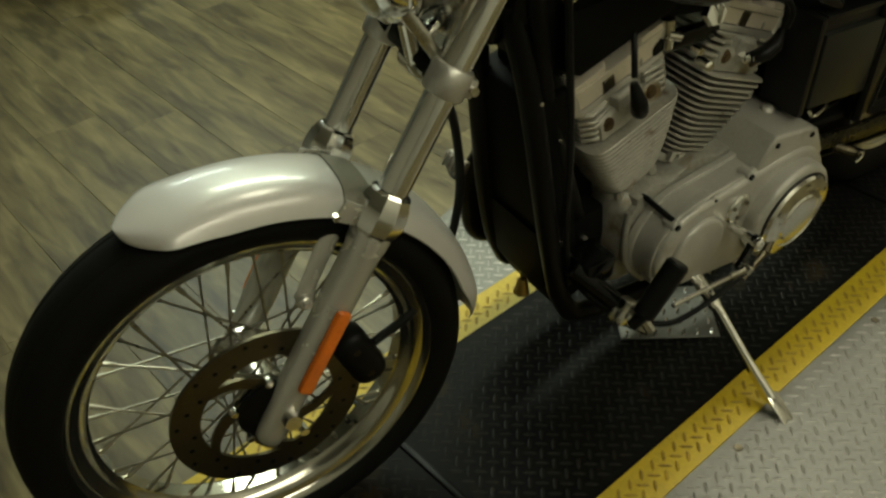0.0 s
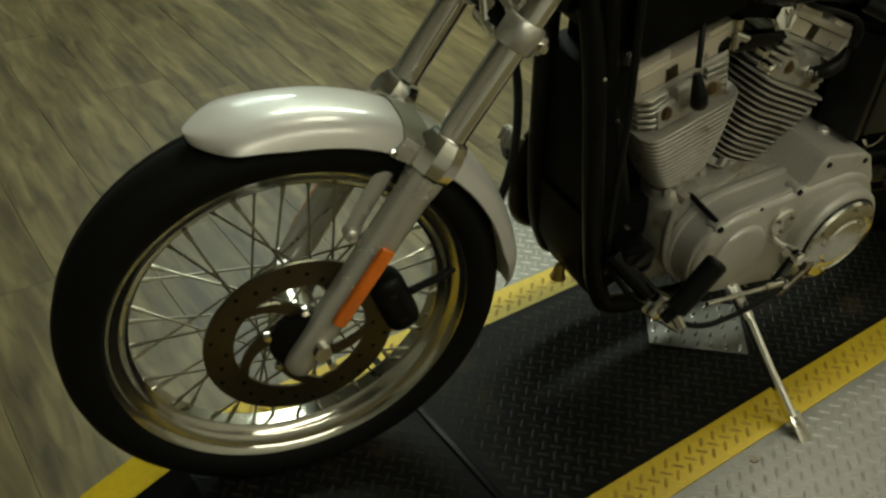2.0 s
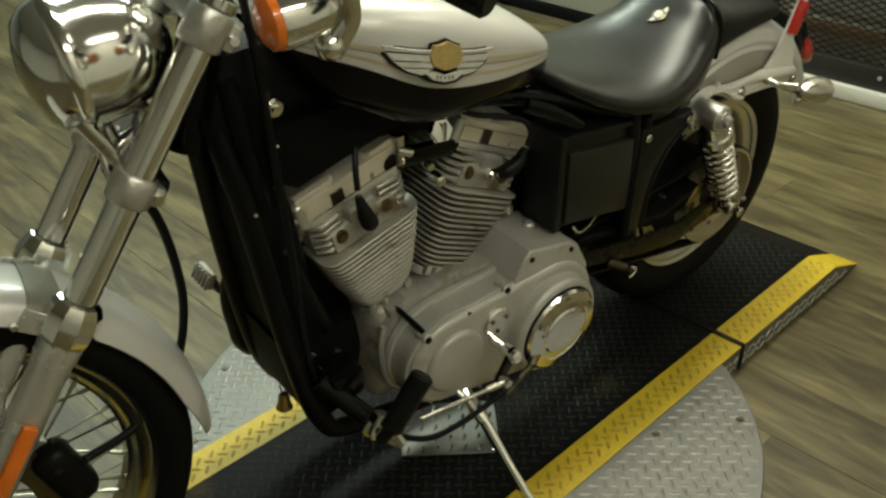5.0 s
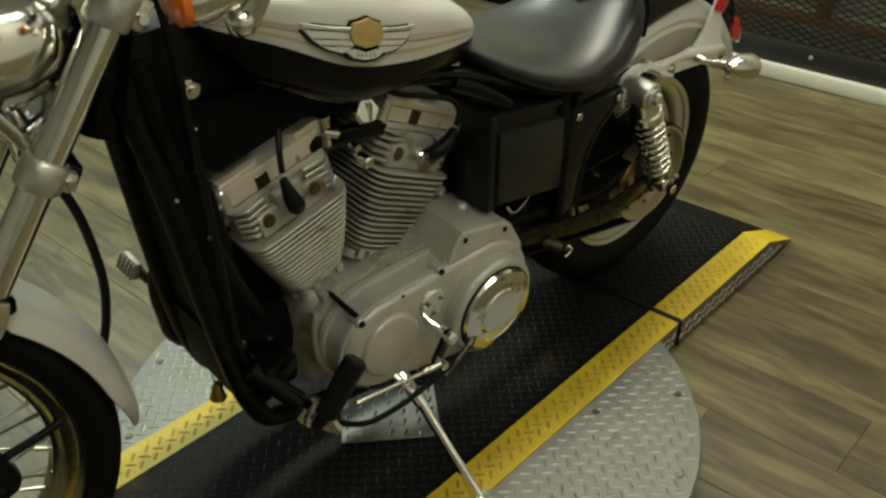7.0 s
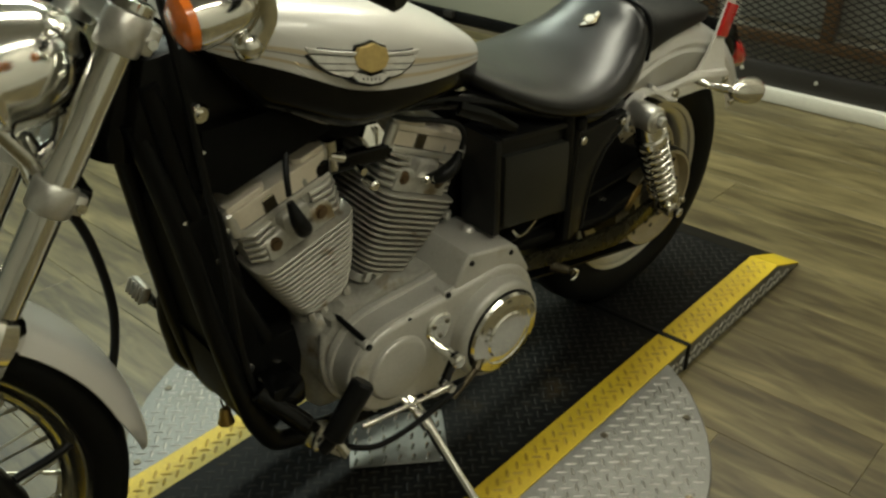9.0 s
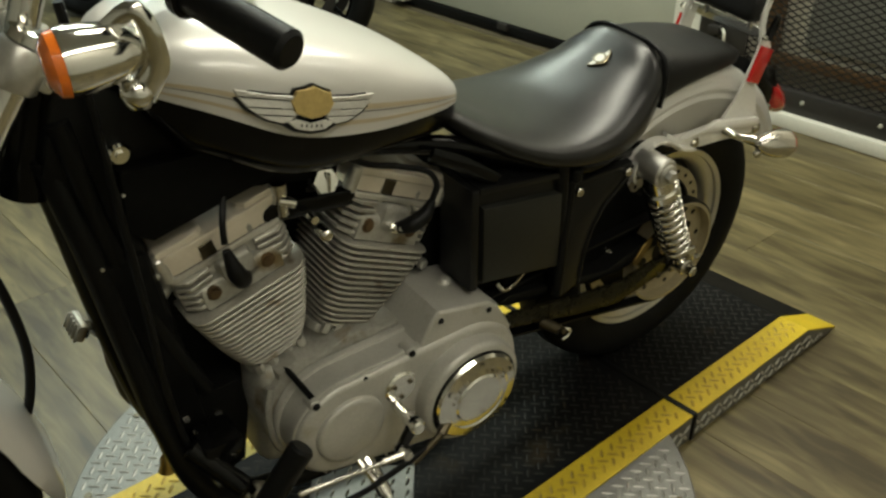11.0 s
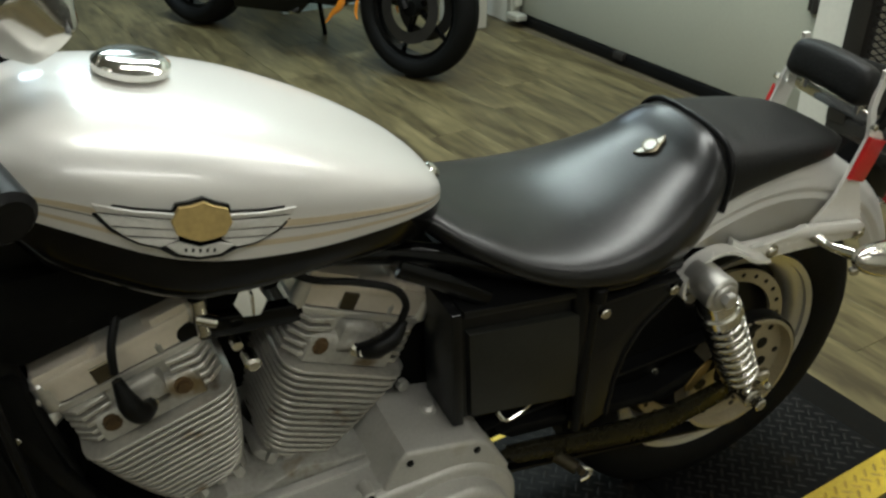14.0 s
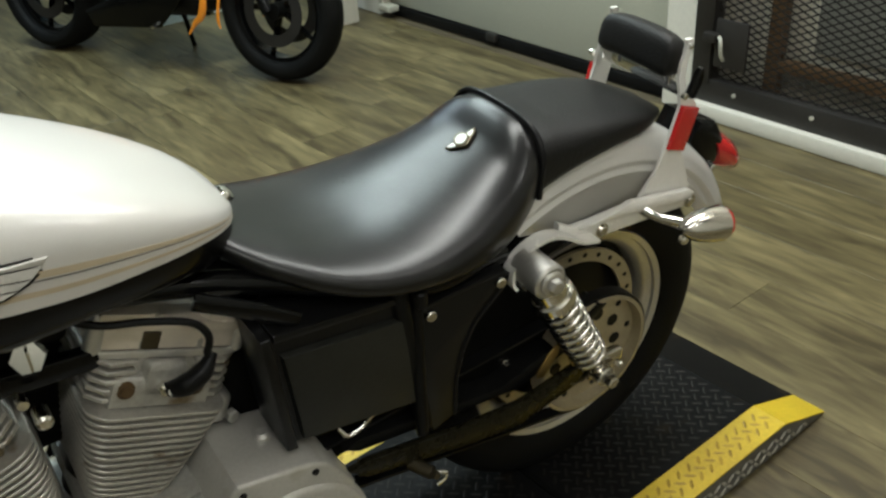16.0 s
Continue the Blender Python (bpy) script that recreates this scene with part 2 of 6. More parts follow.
def tube(pts, r, n=10, k=6, flat=1.0):
    """A round bar along a smoothed path; r may be one radius or one for each given point."""
    path = smooth_path(pts, k) if k > 1 else [Vector(p) for p in pts]
    if isinstance(r, (int, float)):
        rs = [r] * len(path)
    else:
        at = np.linspace(0, len(r) - 1, len(path))
        rs = [float(v) for v in np.interp(at, range(len(r)), r)]
    vs, fs = [], []
    side = None
    for i, p in enumerate(path):
        d = (path[min(i + 1, len(path) - 1)] - path[max(i - 1, 0)]).normalized()
        if side is None:
            side = d.cross(Vector((0, 0, 1)) if abs(d.z) < 0.9 else Vector((1, 0, 0))).normalized()
        side = (side - d * side.dot(d)).normalized()
        up = d.cross(side)
        for j in range(n):
            a = 2 * math.pi * j / n
            vs.append(tuple(p + rs[i] * (math.cos(a) * side * flat + math.sin(a) * up)))
    for i in range(len(path) - 1):
        for j in range(n):
            fs.append([i * n + j, i * n + (j + 1) % n, (i + 1) * n + (j + 1) % n, (i + 1) * n + j])
    fs.append(list(range(n))[::-1])
    fs.append(list(range(len(vs) - n, len(vs))))
    return vs, fs


def loft(rings, closed=True, caps=True):
    """Skins rings of equally many points."""
    n = len(rings[0])
    vs = [tuple(p) for ring in rings for p in ring]
    fs = []
    for i in range(len(rings) - 1):
        for j in range(n if closed else n - 1):
            k = (j + 1) % n
            fs.append([i * n + j, i * n + k, (i + 1) * n + k, (i + 1) * n + j])
    if caps and closed:
        fs.append(list(range(n))[::-1])
        fs.append(list(range(len(vs) - n, len(vs))))
    return vs, fs


def table(xs, ys, x):
    return float(np.interp(x, xs, ys))


def ease(xs, ys, x):
    """Smooth interpolation through the given stations."""
    xs, ys = list(xs), list(ys)
    if x <= xs[0]:
        return ys[0]
    if x >= xs[-1]:
        return ys[-1]
    i = max(j for j in range(len(xs)) if xs[j] <= x)
    i = min(i, len(xs) - 2)
    def slope(j):
        a, b = max(j - 1, 0), min(j + 1, len(xs) - 1)
        return (ys[b] - ys[a]) / (xs[b] - xs[a])
    h = xs[i + 1] - xs[i]
    u = (x - xs[i]) / h
    return ((2 * u ** 3 - 3 * u ** 2 + 1) * ys[i] + (u ** 3 - 2 * u ** 2 + u) * h * slope(i)
            + (-2 * u ** 3 + 3 * u ** 2) * ys[i + 1] + (u ** 3 - u ** 2) * h * slope(i + 1))


def part(name, g, mat, parent=None, label="", angle=38, kind="", category="", group=""):
    mesh = bpy.data.meshes.new(name)
    mesh.from_pydata(g[0], [], g[1])
    mesh.validate()
    bm = bmesh.new()
    bm.from_mesh(mesh)
    bmesh.ops.recalc_face_normals(bm, faces=bm.faces[:])
    bm.to_mesh(mesh)
    bm.free()
    mesh.shade_smooth()
    mesh.set_sharp_from_angle(angle=radians(angle))
    mesh.materials.append(mat)
    ob = new(name, mesh)
    ob.parent = parent
    return tagged(ob, label, category, group, kind)


def thing(name, m, label, category, group=""):
    ob = new(name)
    ob.empty_display_size = 0.1
    ob.matrix_world = m
    return tagged(ob, label, category, group)


def mirrored(g):
    return [(x, -y, z) for x, y, z in g[0]], [f[::-1] for f in g[1]]


YAX = Matrix.Rotation(radians(90), 4, "X")  # carries z onto -y


# ---- the room ----
ROOM_X0, ROOM_X1, ROOM_Y0, ROOM_Y1, HIGH = -3.2, 3.07, -2.6, 4.6, 2.7
DOOR_Y0, DOOR_Y1 = 0.79, 2.45


def plank_material():
    m = bpy.data.materials.new("floor_plank")
    tree, nodes, links, shader = nodes_of(m)
    coord, info = nodes.new("ShaderNodeTexCoord"), nodes.new("ShaderNodeObjectInfo")
    stretch = nodes.new("ShaderNodeMapping")
    stretch.inputs["Scale"].default_value = (17, 2.6, 17)
    links.new(coord.outputs["Object"], stretch.inputs["Vector"])
    push = nodes.new("ShaderNodeVectorMath")
    push.operation = "MULTIPLY_ADD"
    push.inputs[1].default_value = (37, 53, 11)
    links.new(info.outputs["Random"], push.inputs[0])
    links.new(stretch.outputs[0], push.inputs[2])
    grain, blot = nodes.new("ShaderNodeTexNoise"), nodes.new("ShaderNodeTexNoise")
    grain.inputs["Scale"].default_value, grain.inputs["Detail"].default_value, grain.inputs["Distortion"].default_value = 2.2, 7, 0.7
    blot.inputs["Scale"].default_value, blot.inputs["Detail"].default_value = 0.7, 3
    for n in (grain, blot):
        links.new(push.outputs[0], n.inputs["Vector"])
    mix = nodes.new("ShaderNodeMath")
    mix.operation = "ADD"
    links.new(grain.outputs[0], mix.inputs[0])
    links.new(blot.outputs[0], mix.inputs[1])
    tone = nodes.new("ShaderNodeMath")
    tone.operation = "MULTIPLY_ADD"
    tone.inputs[1].default_value, tone.inputs[2].default_value = 0.1, -0.05
    links.new(info.outputs["Random"], tone.inputs[0])
    total = nodes.new("ShaderNodeMath")
    total.operation = "ADD"
    links.new(mix.outputs[0], total.inputs[0])
    links.new(tone.outputs[0], total.inputs[1])
    ramp = nodes.new("ShaderNodeValToRGB")
    e = ramp.color_ramp.elements
    e[0].position, e[0].color = 0.38, (0.045, 0.034, 0.014, 1)
    e[1].position, e[1].color = 0.68, (0.195, 0.16, 0.073, 1)
    mid = e.new(0.52)
    mid.color = (0.106, 0.086, 0.037, 1)
    half = nodes.new("ShaderNodeMath")
    half.operation = "MULTIPLY"
    half.inputs[1].default_value = 0.5
    links.new(total.outputs[0], half.inputs[0])
    links.new(half.outputs[0], ramp.inputs[0])
    links.new(ramp.outputs[0], shader.inputs["Base Color"])
    shader.inputs["Roughness"].default_value = 0.42
    relief = nodes.new("ShaderNodeBump")
    relief.inputs["Strength"].default_value, relief.inputs["Distance"].default_value = 0.15, 0.001
    links.new(grain.outputs[0], relief.inputs["Height"])
    links.new(relief.outputs[0], shader.inputs["Normal"])
    return m


PLANK = plank_material()
SEAM = material("floor_joint", (0.07, 0.055, 0.03), 0.7)
floor = part("floor", box(((ROOM_X0 + ROOM_X1) / 2, (ROOM_Y0 + ROOM_Y1) / 2, -0.054), (ROOM_X1 - ROOM_X0 + 0.6, ROOM_Y1 - ROOM_Y0 + 0.6, 0.1), 0), SEAM,
             label="wood-look plank floor, olive brown and worn", kind="structure")
part("ceiling", box(((ROOM_X0 + ROOM_X1) / 2, (ROOM_Y0 + ROOM_Y1) / 2, HIGH + 0.05), (ROOM_X1 - ROOM_X0 + 0.6, ROOM_Y1 - ROOM_Y0 + 0.6, 0.1), 0), CEILING,
     label="plain off-white ceiling", kind="structure")
part("wall_front", box((ROOM_X0 - 0.1, (ROOM_Y0 + ROOM_Y1) / 2, HIGH / 2), (0.2, ROOM_Y1 - ROOM_Y0 + 0.4, HIGH), 0), WHITE_WALL, label="plain off-white painted wall", kind="structure")
part("wall_near", box(((ROOM_X0 + ROOM_X1) / 2, ROOM_Y0 - 0.1, HIGH / 2), (ROOM_X1 - ROOM_X0, 0.2, HIGH), 0), WHITE_WALL, label="plain off-white painted wall", kind="structure")
# Never in view; darker than the other walls to lower the fill light.
part("wall_far", box(((ROOM_X0 + ROOM_X1) / 2, ROOM_Y1 + 0.1, HIGH / 2), (ROOM_X1 - ROOM_X0, 0.2, HIGH), 0), DIM_WALL, label="unseen far wall, grey to cut bounced light", kind="structure")
# rear wall: pieces round the garage door and the caged opening
CAGE_Y0, CAGE_Y1, CAGE_TOP = -1.7, 0.67, 2.1
wall_rear = part("wall_rear", cat(
    box((ROOM_X1 + 0.1, (DOOR_Y1 + ROOM_Y1) / 2 + 0.02, HIGH / 2), (0.2, ROOM_Y1 - DOOR_Y1 - 0.04, HIGH), 0),
    box((ROOM_X1 + 0.1, (CAGE_Y1 + DOOR_Y0) / 2, HIGH / 2), (0.2, DOOR_Y0 - CAGE_Y1, HIGH), 0),
    box((ROOM_X1 + 0.1, (DOOR_Y0 + DOOR_Y1) / 2, (HIGH + 2.1) / 2), (0.2, DOOR_Y1 - DOOR_Y0, HIGH - 2.1), 0),
    box((ROOM_X1 + 0.1, (CAGE_Y0 + CAGE_Y1) / 2, (HIGH + CAGE_TOP) / 2), (0.2, CAGE_Y1 - CAGE_Y0, HIGH - CAGE_TOP), 0),
    box((ROOM_X1 + 0.1, (ROOM_Y0 + CAGE_Y0) / 2, HIGH / 2), (0.2, CAGE_Y0 - ROOM_Y0, HIGH), 0)), WHITE_WALL,
    label="off-white painted wall round the garage door", kind="structure")
part("baseboard", box((ROOM_X1 + 0.02, (CAGE_Y0 + CAGE_Y1) / 2, 0.026), (0.1, CAGE_Y1 - CAGE_Y0, 0.052), 0.006), WHITE_WALL, label="white sill below the mesh partition", kind="structure")
part("wall_stub", box((2.86, 2.56, HIGH / 2), (0.14, 0.2, HIGH), 0.004), WHITE_WALL, label="white wall end beside the garage door", kind="structure")

# garage door: panels, bottom seal, track and hinge
door = thing("door_1", Matrix.Translation((ROOM_X1 + 0.06, 0, 0)), "closed pale garage door with horizontal panels", "garage door")
door["kind"] = "structure"
for k in range(4):
    part("panel", box((0, (DOOR_Y0 + DOOR_Y1) / 2, 0.05 + 0.515 * k + 0.2575), (0.045, DOOR_Y1 - DOOR_Y0 - 0.01, 0.509), 0.006), DOOR_PAINT, door)
part("bottom_seal", box((-0.004, (DOOR_Y0 + DOOR_Y1) / 2, 0.025), (0.05, DOOR_Y1 - DOOR_Y0 - 0.01, 0.048), 0.008), SOFT_RUBBER, door, "black rubber seal")
part("bracket", box((-0.035, 1.71, 0.04), (0.03, 0.06, 0.035), 0.006), BLACK_STEEL, door, "small dark bracket")
part("track", cat(box((-0.06, DOOR_Y1 - 0.01, 1.05), (0.05, 0.03, 2.0), 0.004), box((-0.07, DOOR_Y1 - 0.05, 0.05), (0.06, 0.09, 0.03), 0.006), box((-0.06, DOOR_Y1 - 0.03, 0.12), (0.04, 0.05, 0.05), 0.006)), MESH_STEEL, door, "galvanised door track")
part("hinge", cat(box((-0.03, DOOR_Y0 + 0.03, 0.49), (0.03, 0.05, 0.12), 0.006), rod((-0.05, DOOR_Y0 + 0.02, 0.43), (-0.05, DOOR_Y0 + 0.02, 0.56), 0.012)), BLACK_STEEL, door, "dark hinge")

# mesh partition
cage = thing("mesh_partition", Matrix.Translation((ROOM_X1 + 0.02, 0, 0)), "black steel partition frame filled with dark expanded metal mesh", "partition")
part("bottom_rail", box((0, (CAGE_Y0 + CAGE_Y1) / 2, 0.092), (0.05, CAGE_Y1 - CAGE_Y0, 0.08), 0.004), BLACK_STEEL, cage)
part("top_rail", box((0, (CAGE_Y0 + CAGE_Y1) / 2, CAGE_TOP - 0.04), (0.05, CAGE_Y1 - CAGE_Y0, 0.08), 0.004), BLACK_STEEL, cage)
part("post", box((0, CAGE_Y1 - 0.035, (CAGE_TOP + 0.05) / 2), (0.06, 0.07, CAGE_TOP - 0.18), 0.004), BLACK_STEEL, cage)
part("latch", cat(box((-0.03, 0.525, 0.265), (0.012, 0.12, 0.16), 0.004), box((-0.05, 0.59, 0.285), (0.03, 0.05, 0.03), 0.005)), BLACK_STEEL, cage, "black latch plate")
part("latch_handle", tube([(-0.05, 0.56, 0.29), (-0.07, 0.54, 0.285), (-0.07, 0.535, 0.245), (-0.055, 0.535, 0.22)], 0.006), MESH_STEEL, cage, "steel latch loop")
for y in (0.5, 0.22, -0.06, -0.34, -0.62):
    part("bolt", xf(lathe([(0, 0), (0.008, 0), (0.007, 0.005), (0, 0.006)], None, 8), aim((-0.025, y, 0.1), (-1, 0, 0))), MESH_STEEL, cage)


def strand(a, b, w, t):
    d = (Vector(b) - Vector(a))
    side = Vector((0, -d.z, d.y)).normalized() * w / 2
    out = Vector((t, 0, 0))
    a, b = Vector(a), Vector(b)
    vs = [a - side, b - side, b + side, a + side]
    vs = [tuple(v) for v in vs] + [tuple(v + out) for v in vs]
    return vs, [[3, 2, 1, 0], [4, 5, 6, 7], [0, 1, 5, 4], [1, 2, 6, 5], [2, 3, 7, 6], [3, 0, 4, 7]]


cells = []
PITCH_Y, PITCH_Z = 0.024, 0.0115
rows = int((1.2 - 0.13) / PITCH_Z)
cols = int((CAGE_Y1 - 0.07 + 1.25) / PITCH_Y)
for r in range(rows):
    for c in range(cols):
        y, z = CAGE_Y1 - 0.07 - PITCH_Y * c, 0.13 + PITCH_Z * r
        up = (r + c) % 2
        a, b = ((0.0, y, z + PITCH_Z), (0.0, y - PITCH_Y, z)) if up else ((0.0, y, z), (0.0, y - PITCH_Y, z + PITCH_Z))
        cells.append(strand(a, b, 0.0046, 0.0025))
part("mesh", cat(*cells), BLACK_STEEL, cage, "dark expanded metal mesh", angle=20, kind="stuff")
# behind the mesh: a dim store with a brown timber frame
part("store_wall", cat(box((ROOM_X1 + 1.5, (CAGE_Y0 + CAGE_Y1) / 2, 1.35), (0.1, 3.4, 2.7), 0), box((ROOM_X1 + 0.85, CAGE_Y1 + 0.15, 1.35), (1.3, 0.1, 2.7), 0),
                       box((ROOM_X1 + 0.85, CAGE_Y0 - 0.15, 1.35), (1.3, 0.1, 2.7), 0), box((ROOM_X1 + 0.85, -0.56, 2.75), (1.3, 2.6, 0.1), 0)), WHITE_WALL, label="pale wall of the store behind the mesh", kind="structure")
# Added board near the mesh; its pale colour stands for the store's light.
part("store_panel", box((ROOM_X1 + 0.165, (CAGE_Y0 + CAGE_Y1) / 2, 1.05), (0.02, CAGE_Y1 - CAGE_Y0, 2.08), 0.003), STORE_BOARD, label="added pale board, its colour standing for the lit store behind the mesh", kind="structure")
part("store_floor", box((ROOM_X1 + 0.87, -0.56, -0.05), (1.3, 2.6, 0.1), 0), BLACK_DULL, label="dark floor of the store", kind="structure")
frame_brown = thing("timber_frame", Matrix.Translation((ROOM_X1 + 0.1, 0, 0)), "brown timber frame standing behind the mesh", "frame")
for y in (0.43, -0.035, -0.5, -0.97):
    part("upright", box((0, y, 1.05), (0.05, 0.045, 1.66), 0.004), BROWN_WOOD, frame_brown)
part("rail", box((0, -0.43, 0.2), (0.05, 1.765, 0.035), 0.004), BROWN_WOOD, frame_brown)
part("leg", box((0, 0.43, 0.09), (0.05, 0.045, 0.18), 0.004), BROWN_WOOD, frame_brown)
part("leg", box((0, -1.29, 0.09), (0.05, 0.045, 0.18), 0.004), BROWN_WOOD, frame_brown)
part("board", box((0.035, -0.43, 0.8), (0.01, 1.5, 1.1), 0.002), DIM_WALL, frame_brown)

# unseen ceiling lamps, added to light the room
GLOW = bpy.data.materials.new("lamp_glow")
tree, nodes, links, shader = nodes_of(GLOW)
shader.inputs["Emission Color"].default_value, shader.inputs["Emission Strength"].default_value = (1, 0.9, 0.66, 1), 6
for (x, y, _), _, long, _ in LAMPS:
    t = thing("unseen_ceiling_lamp", Matrix.Translation((x, y, HIGH)), "unseen long white ceiling lamp with a glowing diffuser, added to light the room", "ceiling lamp", "ceiling lamps")
    part("housing", box((0, 0, -0.024), (long + 0.06, 0.34, 0.047), 0.006), WHITE_WALL, t)
    part("diffuser", box((0, 0, -0.053), (long, 0.28, 0.01), 0.003), GLOW, t, "glowing diffuser")

# ---- turntable with its drive-over strip ----
DISC_X, DISC_Y, DISC_R = 0.85, -0.207, 0.545
STRIP = (-0.477, -0.408, -0.004, 0.066)   # outer and inner edges of the two yellow bands
X_TIP0, X_BRK0, X_J0, X_J1, X_BRK1, X_TIP1 = -0.292, -0.145, 0.228, 1.405, 1.844, 1.992
turntable = thing("turntable", Matrix.Translation((0, 0, 0)), "round tread-plate turntable with a black drive-over strip edged in yellow", "turntable")
disc = part("disc", lathe([(0, 0.0), (DISC_R - 0.02, 0.0), (DISC_R - 0.004, DECK - 0.012), (DISC_R, DECK - 0.01), (DISC_R, DECK - 0.002), (DISC_R - 0.002, DECK), (0, DECK)],
            Matrix.Translation((DISC_X, DISC_Y, 0)), 96), PLATE, turntable, "silver tread-plate disc", angle=30)


def lug(x, y, z, turn, long=0.024, wide=0.0062, high=0.0014):
    c, s = math.cos(turn), math.sin(turn)
    pts = [(-long / 2, 0, 0), (-long / 4, -wide / 2, 0), (long / 4, -wide / 2, 0), (long / 2, 0, 0), (long / 4, wide / 2, 0), (-long / 4, wide / 2, 0), (-long / 5, 0, high), (long / 5, 0, high)]
    vs = [(x + a * c - b * s, y + a * s + b * c, z + h) for a, b, h in pts]
    return vs, [[0, 1, 6], [1, 2, 7, 6], [2, 3, 7], [3, 4, 7], [4, 5, 6, 7], [5, 0, 6]]


def lugs(test, z, tilt=radians(45), pitch=0.0195, **kw):
    gs = []
    for i in range(-70, 120):
        for j in range(-90, 90):
            a, b = i * pitch, j * pitch
            x = DISC_X + (a * math.cos(tilt) - b * math.sin(tilt))
            y = DISC_Y + (a * math.sin(tilt) + b * math.cos(tilt))
            if test(x, y):
                h = z(x) if callable(z) else z
                gs.append(lug(x, y, h, tilt + (radians(90) if (i + j) % 2 else 0), **kw))
    return cat(*gs)


part("disc_tread", lugs(lambda x, y: math.hypot(x - DISC_X, y - DISC_Y) < DISC_R - 0.014 and not STRIP[0] - 0.012 < y < STRIP[3] + 0.012, DECK), PLATE_LUG, turntable, "raised tread lugs", angle=20, kind="stuff")


def ramp_height(x):
    return DECK * min(1, max(0.04, (X_TIP1 - x) / (X_TIP1 - X_BRK1), ) if x > DISC_X else min(1, max(0.04, (x - X_TIP0) / (X_BRK0 - X_TIP0))))


def band(y0, y1, xs, top, thick):
    """A strip of deck plate from station to station, its top at ramp_height + top."""
    rings = []
    for x in xs:
        h = ramp_height(x) + top
        rings.append([(x, y0, h - thick), (x, y1, h - thick), (x, y1, h), (x, y0, h)])
    return loft(rings)


ENDS = ((X_TIP0, X_BRK0, X_J0 - 0.004), (X_J0 + 0.004, X_J1 - 0.004), (X_J1 + 0.004, X_BRK1, X_TIP1))
for xs in ENDS:
    middle = len(xs) == 2
    wing = part("strip", band(STRIP[1], STRIP[2], xs, 0.002, 0.004), MAT_BLACK, turntable, "black tread-plate strip", angle=8)
    for a, b in ((0, 1), (2, 3)):
        part("yellow_band", band(STRIP[a], STRIP[b], xs, 0.0024, 0.004), YELLOW, turntable, "yellow painted edge band", angle=8)
    # side cheeks of the strip down to the floor
    for y in (STRIP[0], STRIP[3] - 0.004):
        rings = []
        for x in xs:
            h = ramp_height(x)
            rings.append([(x, y, 0.001), (x, y + 0.004, 0.001), (x, y + 0.004, max(0.002, h - 0.002)), (x, y, max(0.002, h - 0.002))])
        part("side_plate", loft(rings), PLATE, turntable, "silver tread-plate side", angle=8)
        out = -1 if y < -0.2 else 1
        gs = []
        for k in range(int((xs[-1] - xs[0]) / 0.02)):
            x = xs[0] + 0.012 + 0.02 * k
            for r in (0.014, 0.034):
                if r + 0.012 < ramp_height(x):
                    g = lug(0, 0, 0, radians(40 if (k + round(r * 50)) % 2 else 140), 0.024, 0.007, 0.0024)
                    gs.append(xf(g, Matrix.Translation((x, y if out < 0 else y + 0.004, r)) @ Matrix.Rotation(radians(90), 4, "X") if out < 0 else Matrix.Translation((x, y + 0.004, r)) @ Matrix.Rotation(radians(-90), 4, "X")))
        if gs:
            part("side_tread", cat(*gs), ALLOY, turntable, angle=20, kind="stuff")
flat = lambda x: X_BRK0 + 0.01 < x < X_BRK1 - 0.01 and abs(x - X_J0) > 0.018 and abs(x - X_J1) > 0.018
part("band_tread", lugs(lambda x, y: flat(x) and (STRIP[0] + 0.012 < y < STRIP[1] - 0.01 or STRIP[2] + 0.01 < y < STRIP[3] - 0.012), DECK + 0.0024), YELLOW_WORN, turntable, angle=20, kind="stuff")
part("strip_tread", lugs(lambda x, y: flat(x) and STRIP[1] + 0.012 < y < STRIP[2] - 0.012, DECK + 0.002, high=0.001), MAT_LUG, turntable, angle=20, kind="stuff")
for x, top in ((X_J0, 0.0), (X_J1, 0.0)):
    part("joint_strap", cat(box((x, (STRIP[0] + STRIP[3]) / 2, DECK + 0.003), (0.013, STRIP[3] - STRIP[0] + 0.006, 0.006), 0.002),
                            box((x, STRIP[0] - 0.002, DECK / 2), (0.012, 0.004, DECK), 0.001)), BLACK_DULL, turntable, "black joint strap")
for a in range(0, 360, 24):
    x, y = DISC_X + (DISC_R - 0.03) * math.cos(radians(a)), DISC_Y + (DISC_R - 0.03) * math.sin(radians(a))
    if not STRIP[0] - 0.02 < y < STRIP[3] + 0.02:
        part("screw", lathe([(0, 0.0002), (0.008, 0.0002), (0.007, 0.0016), (0.003, 0.0014), (0, 0.001)], Matrix.Translation((x, y, DECK)), 8), STEEL, turntable)
for x in (0.62, 1.05):
    part("screw", lathe([(0, 0.0002), (0.008, 0.0002), (0.007, 0.0016), (0.003, 0.0014), (0, 0.001)], Matrix.Translation((x, STRIP[0] - 0.022, DECK)), 8), STEEL, turntable)


